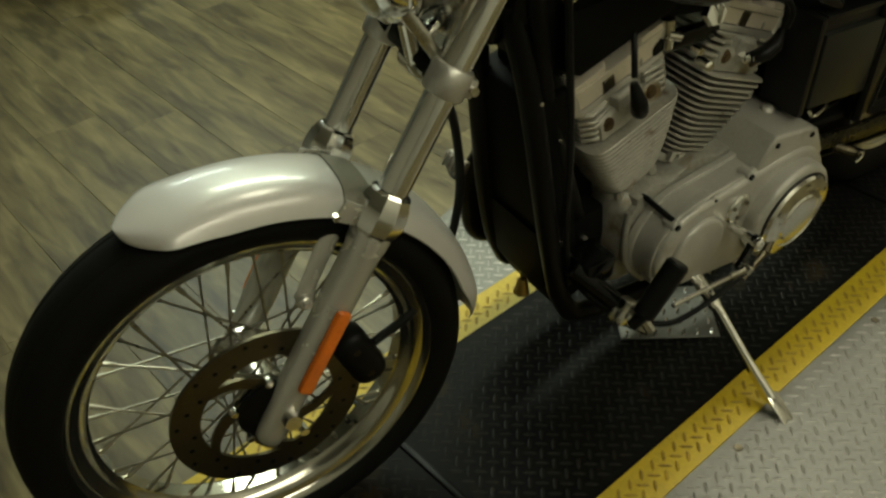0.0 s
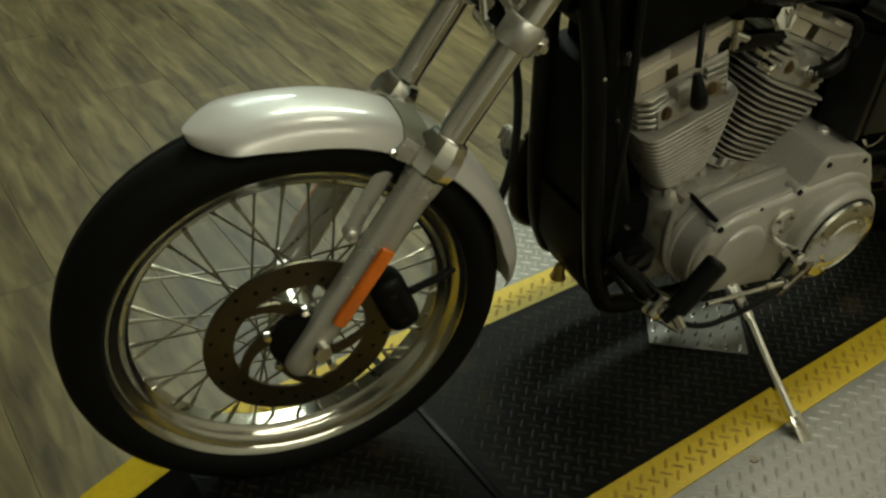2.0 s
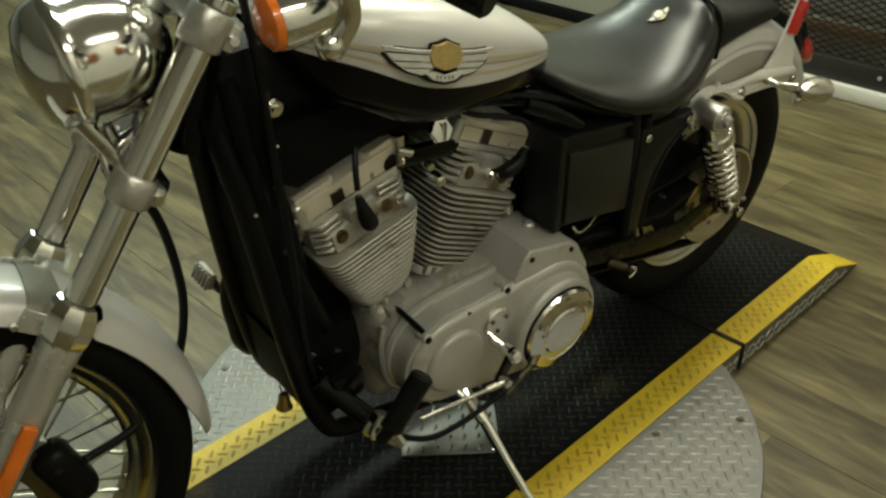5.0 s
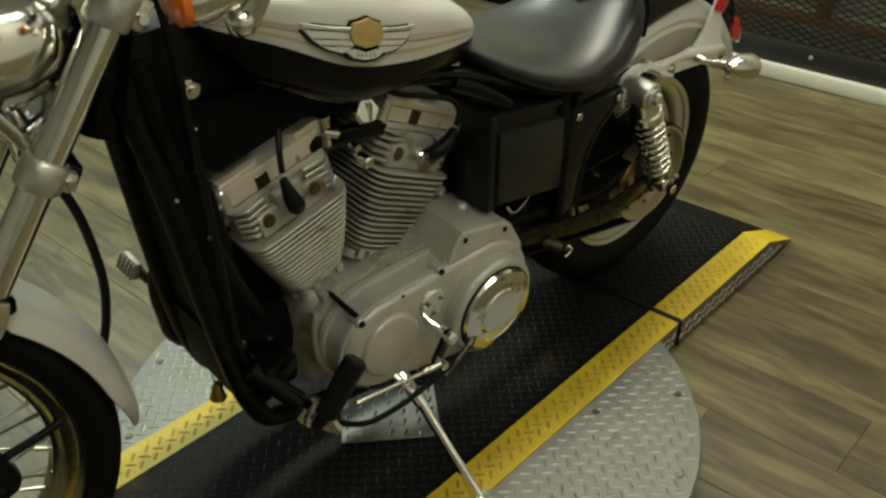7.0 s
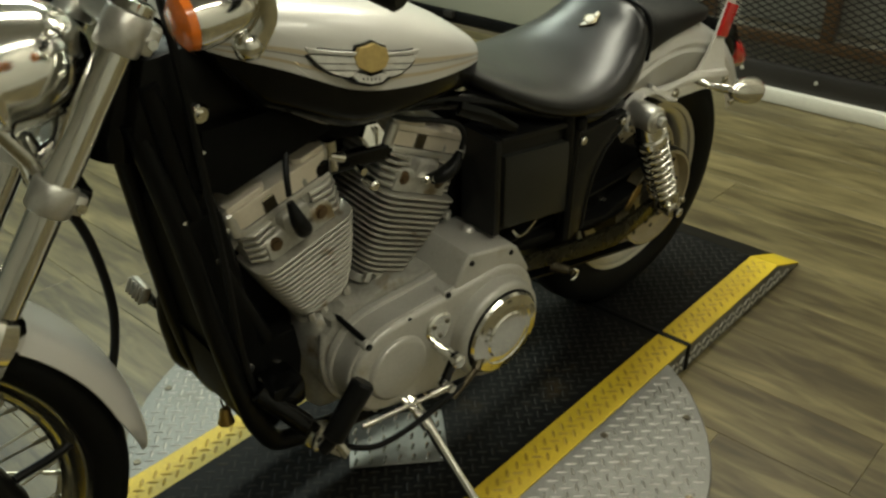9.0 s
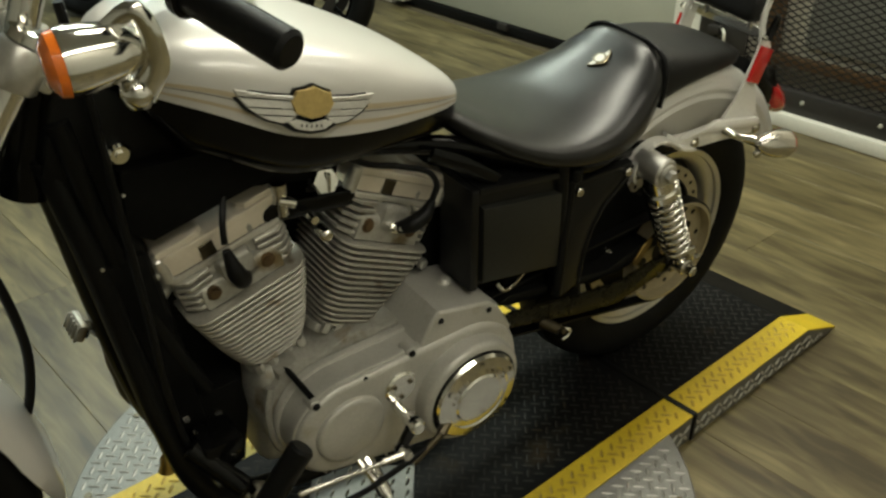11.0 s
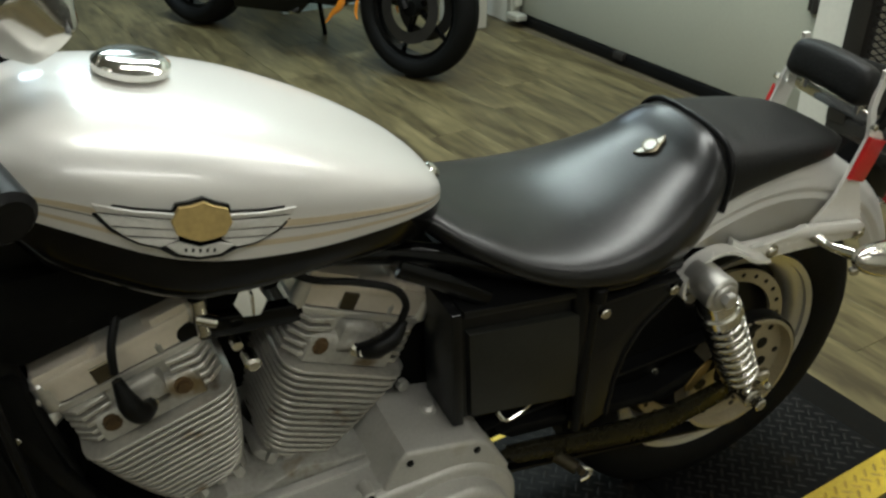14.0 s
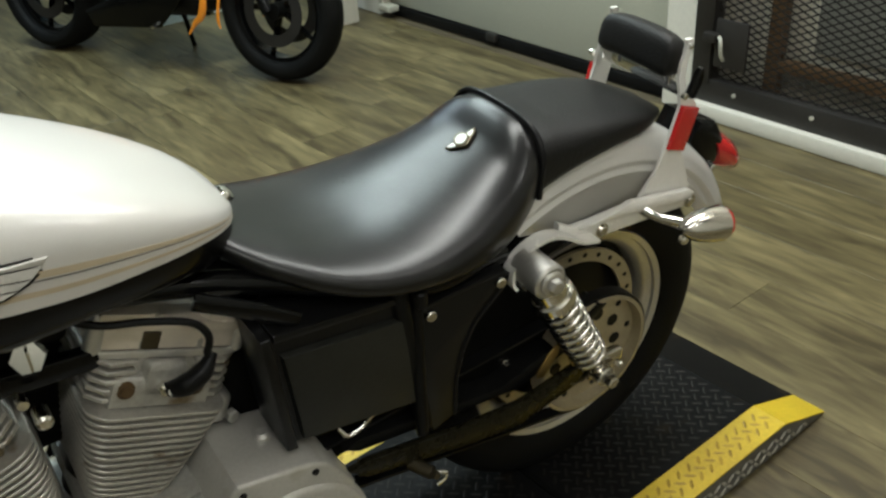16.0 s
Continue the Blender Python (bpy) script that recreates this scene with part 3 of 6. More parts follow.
# ---- the motorcycle; its own frame: x to the rear, y to its right, z up ----
BIKE = Matrix.Translation((0, -0.065, DECK + 0.003)) @ Matrix.Rotation(radians(-5.4), 4, "Z") @ Matrix.Rotation(radians(5.5), 4, "X")
bike = thing("motorcycle", BIKE, "silver and black V-twin cruiser motorcycle leaning on its side stand", "motorcycle")
RAKE, STEER = radians(33), radians(-10)
AXLE = Vector((0.038, 0.004, 0.313))
LEG = Vector((math.sin(RAKE), 0, math.cos(RAKE)))
FORK = Matrix.Translation(AXLE) @ Matrix.Rotation(STEER, 4, LEG)     # origin on the axle
HALF = 0.084
ROLL = Matrix.Translation((0.018, -0.004, 0.307)) @ Matrix.Rotation(radians(-9), 4, LEG) @ Matrix.Rotation(radians(2.2), 4, "X")   # the wheel, turned and leaning a little more
SIDE = Matrix(((1, 0, 0, 0), (0, 0, -1, 0), (0, 1, 0, 0), (0, 0, 0, 1)))   # an x, z outline stood out along -y


def on_fork(d, y, ahead=0.0):
    """A place d metres up the fork from the axle, in the fork's own frame."""
    return Vector((math.sin(RAKE) * d - math.cos(RAKE) * ahead, y, math.cos(RAKE) * d + math.sin(RAKE) * ahead))


def fpart(name, g, mat, parent, label="", **kw):
    return part(name, xf(g, FORK), mat, parent, label, **kw)


def wpart(name, g, mat, parent, label="", **kw):
    return part(name, xf(g, ROLL), mat, parent, label, **kw)


def bolt(place, way, r=0.006, h=0.005, n=6):
    return lathe([(0, -0.004), (r, -0.004), (r, h * 0.7), (r * 0.8, h), (0, h)], aim(place, way), n)


def outline(circles, n=48):
    """The convex outline round some circles of x, y, r."""
    pts = sorted((x + r * math.cos(2 * math.pi * k / n), y + r * math.sin(2 * math.pi * k / n)) for x, y, r in circles for k in range(n))
    def half(ps):
        h = []
        for p in ps:
            while len(h) > 1 and (h[-1][0] - h[-2][0]) * (p[1] - h[-2][1]) - (h[-1][1] - h[-2][1]) * (p[0] - h[-2][0]) <= 1e-7:
                h.pop()
            h.append(p)
        return h
    return half(pts)[:-1] + half(pts[::-1])[:-1]


def rounded(sx, sy, r, n=4):
    pts = []
    for cx, cy, a in ((sx / 2 - r, sy / 2 - r, 0), (-sx / 2 + r, sy / 2 - r, 90), (-sx / 2 + r, -sy / 2 + r, 180), (sx / 2 - r, -sy / 2 + r, 270)):
        pts += [(cx + r * math.cos(radians(a + 90 * k / n)), cy + r * math.sin(radians(a + 90 * k / n))) for k in range(n + 1)]
    return pts


def tyre_section(r_out, r_in, w):
    """A closed tyre outline of radius and half-width pairs, with two shallow tread grooves a side."""
    h = r_out - r_in
    half = [(r_in, 0.34 * w), (r_in + 0.1 * h, 0.40 * w), (r_in + 0.14 * h, 0.43 * w), (r_in + 0.4 * h, 0.5 * w), (r_in + 0.62 * h, 0.5 * w), (r_in + 0.80 * h, 0.42 * w),
            (r_in + 0.84 * h, 0.395 * w), (r_in + 0.81 * h, 0.385 * w), (r_in + 0.855 * h, 0.37 * w), (r_in + 0.945 * h, 0.23 * w), (r_in + 0.92 * h, 0.215 * w), (r_in + 0.955 * h, 0.2 * w), (r_out, 0.0)]
    return [(r, -y) for r, y in half] + [(r, y) for r, y in half[-2::-1]] + [(r_in, -0.34 * w)]


# front wheel
wheel = wpart("front_wheel", lathe([(0, -0.07), (0.022, -0.07), (0.03, -0.06), (0.048, -0.05), (0.048, -0.043), (0.03, -0.034), (0.026, 0.034), (0.045, 0.043), (0.045, 0.05), (0.022, 0.06), (0, 0.06)], YAX, 32), CHROME_WORN, bike, "wire-spoked front wheel")
wpart("tyre", lathe(tyre_section(0.305, 0.243, 0.1), YAX, 96), RUBBER, wheel, "black road tyre", angle=50)
wpart("rim", lathe([(0.243, -0.037), (0.252, -0.041), (0.2545, -0.036), (0.244, -0.031), (0.231, -0.028), (0.224, -0.022), (0.222, -0.015), (0.214, -0.011), (0.214, 0.011), (0.222, 0.015), (0.224, 0.022), (0.231, 0.028), (0.244, 0.031), (0.2545, 0.036), (0.252, 0.041), (0.243, 0.037), (0.236, 0.02), (0.236, -0.02), (0.243, -0.037)], YAX, 96), RIM_CHROME, wheel, "chrome drop-centre rim", angle=50)
for k in range(40):
    a = 2 * math.pi * k / 40
    out = 1 if k % 2 else -1
    lead = radians(64) * (1 if (k // 2) % 2 else -1)
    hub = Vector((0.044 * math.cos(a + lead), 0.046 * out, 0.044 * math.sin(a + lead)))
    rim = Vector((0.215 * math.cos(a), 0.005 * out, 0.215 * math.sin(a)))
    nip = rim + (hub - rim).normalized() * 0.02
    wpart("spoke", cat(rod(hub, rim, 0.0018, n=6), rod(rim, nip, 0.0034, 0.003, n=6)), SPOKE, wheel)
wpart("valve", rod((0.13, 0, -0.175), (0.118, -0.012, -0.155), 0.004, n=8), BLACK_DULL, wheel)


def ring(r0, r1, y0, y1, n=64):
    return lathe([(r0, y0), (r1, y0), (r1, y1), (r0, y1), (r0, y0)], YAX, n)


wpart("brake_disc", ring(0.090, 0.129, 0.055, 0.060), STEEL, wheel, "drilled steel brake disc", angle=30)
for k in range(5):
    a = radians(72 * k + 12)
    arm = []
    for s in range(8):
        u = s / 7
        r, th = 0.036 + 0.06 * u, a + 1.0 * u
        w = 0.013 - 0.003 * u
        arm.append([(r * math.cos(th - w / r), -0.060, r * math.sin(th - w / r)), (r * math.cos(th + w / r), -0.060, r * math.sin(th + w / r)),
                    (r * math.cos(th + w / r), -0.055, r * math.sin(th + w / r)), (r * math.cos(th - w / r), -0.055, r * math.sin(th - w / r))])
    wpart("disc_arm", loft(arm), STEEL, wheel)
    wpart("disc_bolt", bolt((0.05 * math.cos(a), -0.064, 0.05 * math.sin(a)), (0, -1, 0), 0.006, 0.006), CHROME_WORN, wheel)
for k in range(30):
    a, r = 2 * math.pi * k / 30, (0.100, 0.110, 0.120)[k % 3]
    wpart("disc_hole", lathe([(0, 0.0602), (0.0034, 0.0602), (0.0034, 0.0605), (0, 0.0605)], Matrix.Translation((r * math.cos(a), 0, r * math.sin(a))) @ YAX, 8), BLACK_DULL, wheel)
wpart("disc_carrier", lathe([(0, 0.055), (0.04, 0.055), (0.044, 0.06), (0.044, 0.066), (0.028, 0.07), (0, 0.07)], YAX, 32), BLACK_DULL, wheel)

# fork
forkp = fpart("fork", cat(*(rod(on_fork(0.0, y), on_fork(0.69, y), 0.0195, n=24) for y in (-HALF, HALF))), CHROME, bike, "chrome telescopic fork")
for y in (-HALF, HALF):
    s = -1 if y < 0 else 1
    prof = [(0, -0.06), (0.013, -0.06), (0.018, -0.055), (0.0205, -0.04), (0.0215, 0.02), (0.0235, 0.05), (0.0238, 0.24), (0.0262, 0.25), (0.0268, 0.27), (0.0262, 0.278), (0, 0.278)]
    fpart("fork_slider", lathe(prof, aim(on_fork(0, y), LEG), 28), SLIDER, forkp, "satin alloy fork slider")
    cap = [(0.0265, 0.268), (0.031, 0.274), (0.0335, 0.285), (0.0335, 0.300), (0.031, 0.312), (0.026, 0.322), (0.0215, 0.325), (0.0205, 0.318)]
    fpart("dust_cap", lathe(cap, aim(on_fork(0, y), LEG), 10), CHROME, forkp, "faceted chrome dust cap", angle=20)
    fpart("axle_nut", cat(rod((0, y + 0.034 * s, -0.004), (0, y, -0.004), 0.0125, n=6), rod((0.012, y + 0.02 * s, -0.028), (0.012, y + 0.034 * s, -0.028), 0.006, n=8)), CHROME_WORN, forkp)
    fpart("reflector", prism(rounded(0.019, 0.125, 0.004, 2), 0, 0.008, 0.003, 2, aim(on_fork(0.105, y + 0.0255 * s, 0.002), (0, s, 0), LEG)), ORANGE, forkp, "amber reflector strip")
    for d, h in ((0.452, 0.036), (0.645, 0.045)):
        fpart("fork_clamp", cat(lathe([(0.0, 0), (0.0235, 0), (0.0258, 0.003), (0.0258, h - 0.003), (0.0235, h), (0, h)], aim(on_fork(d, y), LEG), 24),
                                box(on_fork(d + h / 2, y, -0.024), (0.026, 0.018, h * 0.7), 0.005, turn=Matrix.Rotation(RAKE, 4, "Y"))), ALLOY, forkp, "polished fork clamp")
        fpart("clamp_bolt", rod(on_fork(d + h / 2, y - 0.016, -0.03), on_fork(d + h / 2, y + 0.016, -0.03), 0.006, n=8), CHROME, forkp)
    fpart("fork_cap", lathe([(0.02, 0), (0.024, 0.002), (0.024, 0.012), (0.014, 0.016), (0, 0.016)], aim(on_fork(0.69, y), LEG), 12), CHROME, forkp)
for d in (0.455, 0.655):
    fpart("yoke", box(on_fork(d + 0.018, 0, -0.02), (0.055, 0.15, 0.03), 0.008, turn=Matrix.Rotation(RAKE, 4, "Y")), BLACK_PAINT if d < 0.5 else ALLOY, forkp)
fpart("lower_guard", box(on_fork(0.52, 0, 0.0), (0.012, 0.1, 0.07), 0.006, turn=Matrix.Rotation(RAKE, 4, "Y")), CHROME, forkp, "chrome yoke cover")


# front fender
def arch(r_of, prof_of, a0, a1, steps, thick=0.0018):
    """A curved fender: at each step round the wheel a cross profile of width and drop."""
    rings = []
    for s in range(steps + 1):
        u = 0.5 - 0.5 * math.cos(math.pi * s / steps)
        a, r = a0 + (a1 - a0) * u, r_of(u)
        prof = prof_of(u)
        outer = [((r - d) * math.cos(a), y, (r - d) * math.sin(a)) for y, d in prof]
        inner = [((r - d - thick) * math.cos(a), y * 0.975, (r - d - thick) * math.sin(a)) for y, d in prof[::-1]]
        rings.append(outer + inner)
    return loft(rings)


def front_profile(u):
    tip = min(1, (0.03 + u * 14) ** 0.5, (0.12 + (1 - u) * 7) ** 0.5)
    w = 0.062 * tip
    drop = 0.031 * min(1, (0.1 + 5 * u) ** 0.6, (0.15 + 5 * (1 - u)) ** 0.6)
    pts = []
    for k in range(17):
        v = -1 + k / 8
        pts.append((w * math.copysign(abs(v) ** 0.85, v), drop * (0.32 * abs(v) ** 2 + 0.68 * abs(v) ** 5)))
    return pts


ffender = wpart("front_fender", arch(lambda u: 0.324 + 0.008 * u, front_profile, radians(110), radians(-5), 44), SILVER, bike, "silver painted front fender", angle=60)
wpart("fender_band", arch(lambda u: 0.3295, lambda u: [(y * 1.012, d) for y, d in front_profile(0.5)], radians(64), radians(57), 4), STRAP, ffender, "dull alloy strap over the fender")
for s in (-1, 1):
    wpart("fender_bracket", prism([(-0.022, -0.012), (0.018, -0.014), (0.022, 0.012), (-0.02, 0.018)], 0, 0.0025, 0.002, 2, aim((0.143, 0.0632 * s, 0.266), (0, s, 0), LEG)), SLIDER, ffender, "alloy fender bracket")
    for d in ((0.105, 0.275), (0.145, 0.262)):
        wpart("bolt", bolt((d[0] + 0.015, 0.067 * s, d[1] - 0.002), (0, s, 0), 0.005, 0.003), CHROME_WORN, ffender)

for s in (-1, 1):
    fpart("fender_brace", cat(tube([on_fork(0.29, 0.06 * s, 0.034), on_fork(0.25, 0.061 * s, 0.036), on_fork(0.17, 0.063 * s, 0.034), on_fork(0.145, 0.064 * s, 0.028)], [0.017, 0.0135, 0.0115, 0.013], 12, 5, 0.55),
                              rod(on_fork(0.15, 0.056 * s, 0.034), on_fork(0.15, 0.078 * s, 0.034), 0.009, n=12, bev=0.002), bolt(on_fork(0.15, 0.078 * s, 0.034), (0, s, 0), 0.006, 0.006)), SLIDER, forkp, "alloy fender brace")
calliper = fpart("brake_calliper", cat(box((0.112, -0.066, 0.022), (0.05, 0.05, 0.10), 0.02, 4, Matrix.Rotation(radians(-22), 4, "Y")), rod((0.104, -0.085, 0.045), (0.104, -0.045, 0.045), 0.023, n=24, bev=0.006), rod((0.12, -0.085, 0.0), (0.12, -0.045, 0.0), 0.023, n=24, bev=0.006)), BLACK_DULL, bike, "black brake calliper")
for p in ((0.104, -0.086, 0.045), (0.12, -0.086, 0.0)):
    fpart("calliper_bolt", bolt(p, (0, -1, 0), 0.007), STEEL, calliper)
fpart("calliper_bracket", prism([(0.03, 0.05), (0.07, 0.09), (0.1, 0.075), (0.13, 0.0), (0.12, -0.045), (0.085, -0.05), (0.09, -0.01), (0.07, 0.03)], 0.052, 0.06, 0.002, 1, SIDE), ALLOY, calliper)
part("brake_hose", tube([(0.285, -0.03, 0.70), (0.32, -0.025, 0.645), (0.338, -0.025, 0.57), (0.343, -0.025, 0.48), (0.318, -0.03, 0.392), (0.25, -0.055, 0.345), (0.165, -0.075, 0.345)], 0.0062), SOFT_RUBBER, bike, "black brake hose")

# headlamp
hd = Vector((-math.cos(radians(8)), 0, -math.sin(radians(8))))
lampm = aim((0.245, 0.0, 0.52), hd)
headlamp = fpart("headlamp", lathe([(0, -0.10), (0.018, -0.098), (0.045, -0.082), (0.064, -0.055), (0.074, -0.02), (0.076, 0.008), (0.080, 0.012), (0.0815, 0.018), (0.080, 0.025), (0.075, 0.028)], lampm, 48), CHROME, bike, "chrome bullet headlamp", angle=50)
fpart("lens", lathe([(0.0755, 0.027), (0.071, 0.042), (0.056, 0.056), (0.03, 0.065), (0, 0.068)], lampm, 48), GLASS_LENS, headlamp, "clear ribbed lens")
fpart("lamp_mount", cat(rod((0.25, 0, 0.44), (0.265, 0, 0.37), 0.014, 0.02, 12), box((0.275, 0, 0.375), (0.06, 0.07, 0.02), 0.006)), CHROME, headlamp)
for s in (-1, 1):
    part("yoke_strut", tube([(0.25, 0.045 * s, 0.79), (0.27, 0.055 * s, 0.755), (0.293, 0.063 * s, 0.712)], 0.0078, 8, 4, 0.3), CHROME_WORN, headlamp)

# handlebar in the bike's own frame
bar = part("handlebar", tube([(0.525, -0.37, 0.977), (0.486, -0.25, 0.999), (0.478, -0.17, 1.01), (0.44, -0.09, 0.995), (0.425, 0.0, 0.98), (0.47, 0.1, 1.0), (0.56, 0.17, 1.02), (0.60, 0.26, 1.0), (0.61, 0.38, 0.972)], 0.0125, 14), CHROME, bike, "chrome handlebar")
part("grip", cat(rod((0.488, -0.262, 0.997), (0.526, -0.374, 0.976), 0.0165, 0.0175, 20, 0.004), rod((0.4915, -0.272, 0.995), (0.489, -0.264, 0.9965), 0.022, n=20)), SOFT_RUBBER, bar, "black rubber grip")
part("grip", rod((0.602, 0.27, 0.998), (0.611, 0.385, 0.971), 0.0165, 0.0175, 20, 0.004), SOFT_RUBBER, bar, "black rubber grip")
part("clutch_perch", cat(rod((0.5, -0.238, 1.0), (0.49, -0.205, 1.006), 0.021, n=20, bev=0.003), box((0.472, -0.222, 1.0), (0.05, 0.03, 0.024), 0.006)), BLACK_PAINT, bar, "black clutch perch")
part("switch_box", cat(rod((0.489, -0.2, 1.007), (0.477, -0.165, 1.011), 0.024, n=20, bev=0.004)), BLACK_PAINT, bar)
part("riser", cat(rod((0.405, -0.045, 0.90), (0.432, -0.045, 0.975), 0.016), rod((0.405, 0.045, 0.90), (0.432, 0.045, 0.975), 0.016), box((0.432, 0, 0.985), (0.036, 0.13, 0.03), 0.008)), CHROME, bar)
part("speedometer", lathe([(0, -0.05), (0.03, -0.048), (0.04, -0.03), (0.042, 0.0), (0.044, 0.004), (0.044, 0.012), (0.038, 0.014), (0, 0.014)], aim((0.56, 0.0, 0.968), (-0.55, 0, 0.83)), 32), CHROME, bar, "chrome speedometer case")
# front indicators
for s in (-1, 1):
    ex = 0.0 if s < 0 else 0.06
    c = Vector((0.395 + ex, 0.215 * s, 0.932))
    ind = part("front_indicator", lathe([(0.03, 0.0), (0.031, 0.006), (0.03, 0.02), (0.026, 0.045), (0.018, 0.062), (0.008, 0.072), (0, 0.074)], aim(c, (0.97, 0.1 * s, 0.1)), 32), CHROME, bike, "chrome bullet indicator")
    part("lens", lathe([(0, -0.016), (0.018, -0.015), (0.028, -0.008), (0.03, 0.002), (0, 0.002)], aim(c, (0.97, 0.1 * s, 0.1)), 32), ORANGE, ind, "amber lens")
    part("stalk", tube([c + Vector((0.035, 0, 0.02)), (0.455 + ex, 0.235 * s, 0.975), (0.47 + ex, 0.235 * s, 0.93), (0.455 + ex, 0.225 * s, 0.895)], [0.008, 0.009, 0.011, 0.014], 10, 5, 0.7), CHROME, ind)
    part("stalk_ball", lathe([(0, -0.016), (0.012, -0.012), (0.016, 0), (0.012, 0.012), (0, 0.016)], Matrix.Translation((0.452 + ex, 0.225 * s, 0.898)), 20), CHROME, ind, angle=80)

# rear wheel
REAR = Vector((1.486, 0, 0.290))
RM = Matrix.Translation(REAR) @ YAX
rwheel = part("rear_wheel", lathe([(0, -0.09), (0.025, -0.09), (0.04, -0.07), (0.055, -0.05), (0.055, 0.05), (0.04, 0.07), (0, 0.07)], RM, 32), BLACK_DULL, bike, "cast rear wheel")
part("tyre", lathe(tyre_section(0.289, 0.19, 0.126), RM, 96), RUBBER, rwheel, "black road tyre", angle=50)
part("rim", lathe([(0.186, -0.048), (0.195, -0.052), (0.197, -0.046), (0.19, -0.043), (0.176, -0.041), (0.168, -0.034), (0.163, -0.02), (0.163, 0.02), (0.168, 0.034), (0.176, 0.041), (0.19, 0.043), (0.197, 0.046), (0.195, 0.052), (0.186, 0.048), (0.182, 0.02), (0.182, -0.02), (0.186, -0.048)], RM, 80), ALLOY, rwheel, "cast alloy rim", angle=50)
part("wheel_disc", lathe([(0.05, 0.006), (0.165, 0.006), (0.165, -0.006), (0.05, -0.006), (0.05, 0.006)], RM, 64), BLACK_DULL, rwheel)
part("rim_flange", lathe([(0.128, 0.028), (0.152, 0.03), (0.152, 0.024), (0.128, 0.022), (0.128, 0.028)], RM, 80), PULLEY, rwheel, "drilled ring")
part("brake_disc", lathe([(0.085, -0.052), (0.14, -0.052), (0.14, -0.057), (0.085, -0.057), (0.085, -0.052)], RM, 64), STEEL, rwheel, "drilled steel brake disc")
for k in range(28):
    a = 2 * math.pi * k / 28
    part("flange_hole", lathe([(0, 0.0), (0.0042, 0.0), (0.0042, 0.001), (0, 0.001)], Matrix.Translation(REAR + Vector((0.141 * math.cos(a), -0.0292, 0.141 * math.sin(a)))) @ YAX, 8), BLACK_DULL, rwheel)
pulley = part("pulley", lathe([(0.035, 0.075), (0.104, 0.078), (0.108, 0.078), (0.108, 0.104), (0.102, 0.104), (0.1, 0.084), (0.035, 0.082), (0.035, 0.075)], RM, 80), PULLEY, rwheel, "drilled belt pulley")
for k in range(9):
    a = 2 * math.pi * k / 9
    for r, q in ((0.089, 0.0055), (0.063, 0.011)):
        part("pulley_hole", lathe([(0, 0.0), (q, 0.0), (q, 0.001), (0, 0.001)], Matrix.Translation(REAR + Vector((r * math.cos(a + r * 9), -0.0836, r * math.sin(a + r * 9)))) @ YAX, 10), BLACK_DULL, rwheel)


def loop_band(r, y0, y1, t):
    """A belt that runs round the two pulleys, t thick."""
    o = outline([(1.486, 0.290, r + t), (0.985, 0.315, 0.04 + t)], 40)
    rings = []
    for x, z in o + o[:1]:
        c = Vector((1.486, 0, 0.290)) if x > 1.25 else Vector((0.985, 0, 0.315))
        w = Vector((x, 0, z)) - c
        w = w.normalized() if 1.0 < w.length < 0 or w.length > 1e-6 else Vector((0, 0, 1))
        rings.append([(x, y0, z), (x, y1, z), (x - w.x * t, y1, z - w.z * t), (x - w.x * t, y0, z - w.z * t)])
    return loft(rings, caps=False)


part("drive_belt", loop_band(0.108, -0.101, -0.08, 0.005), SOFT_RUBBER, bike, "black toothed drive belt")

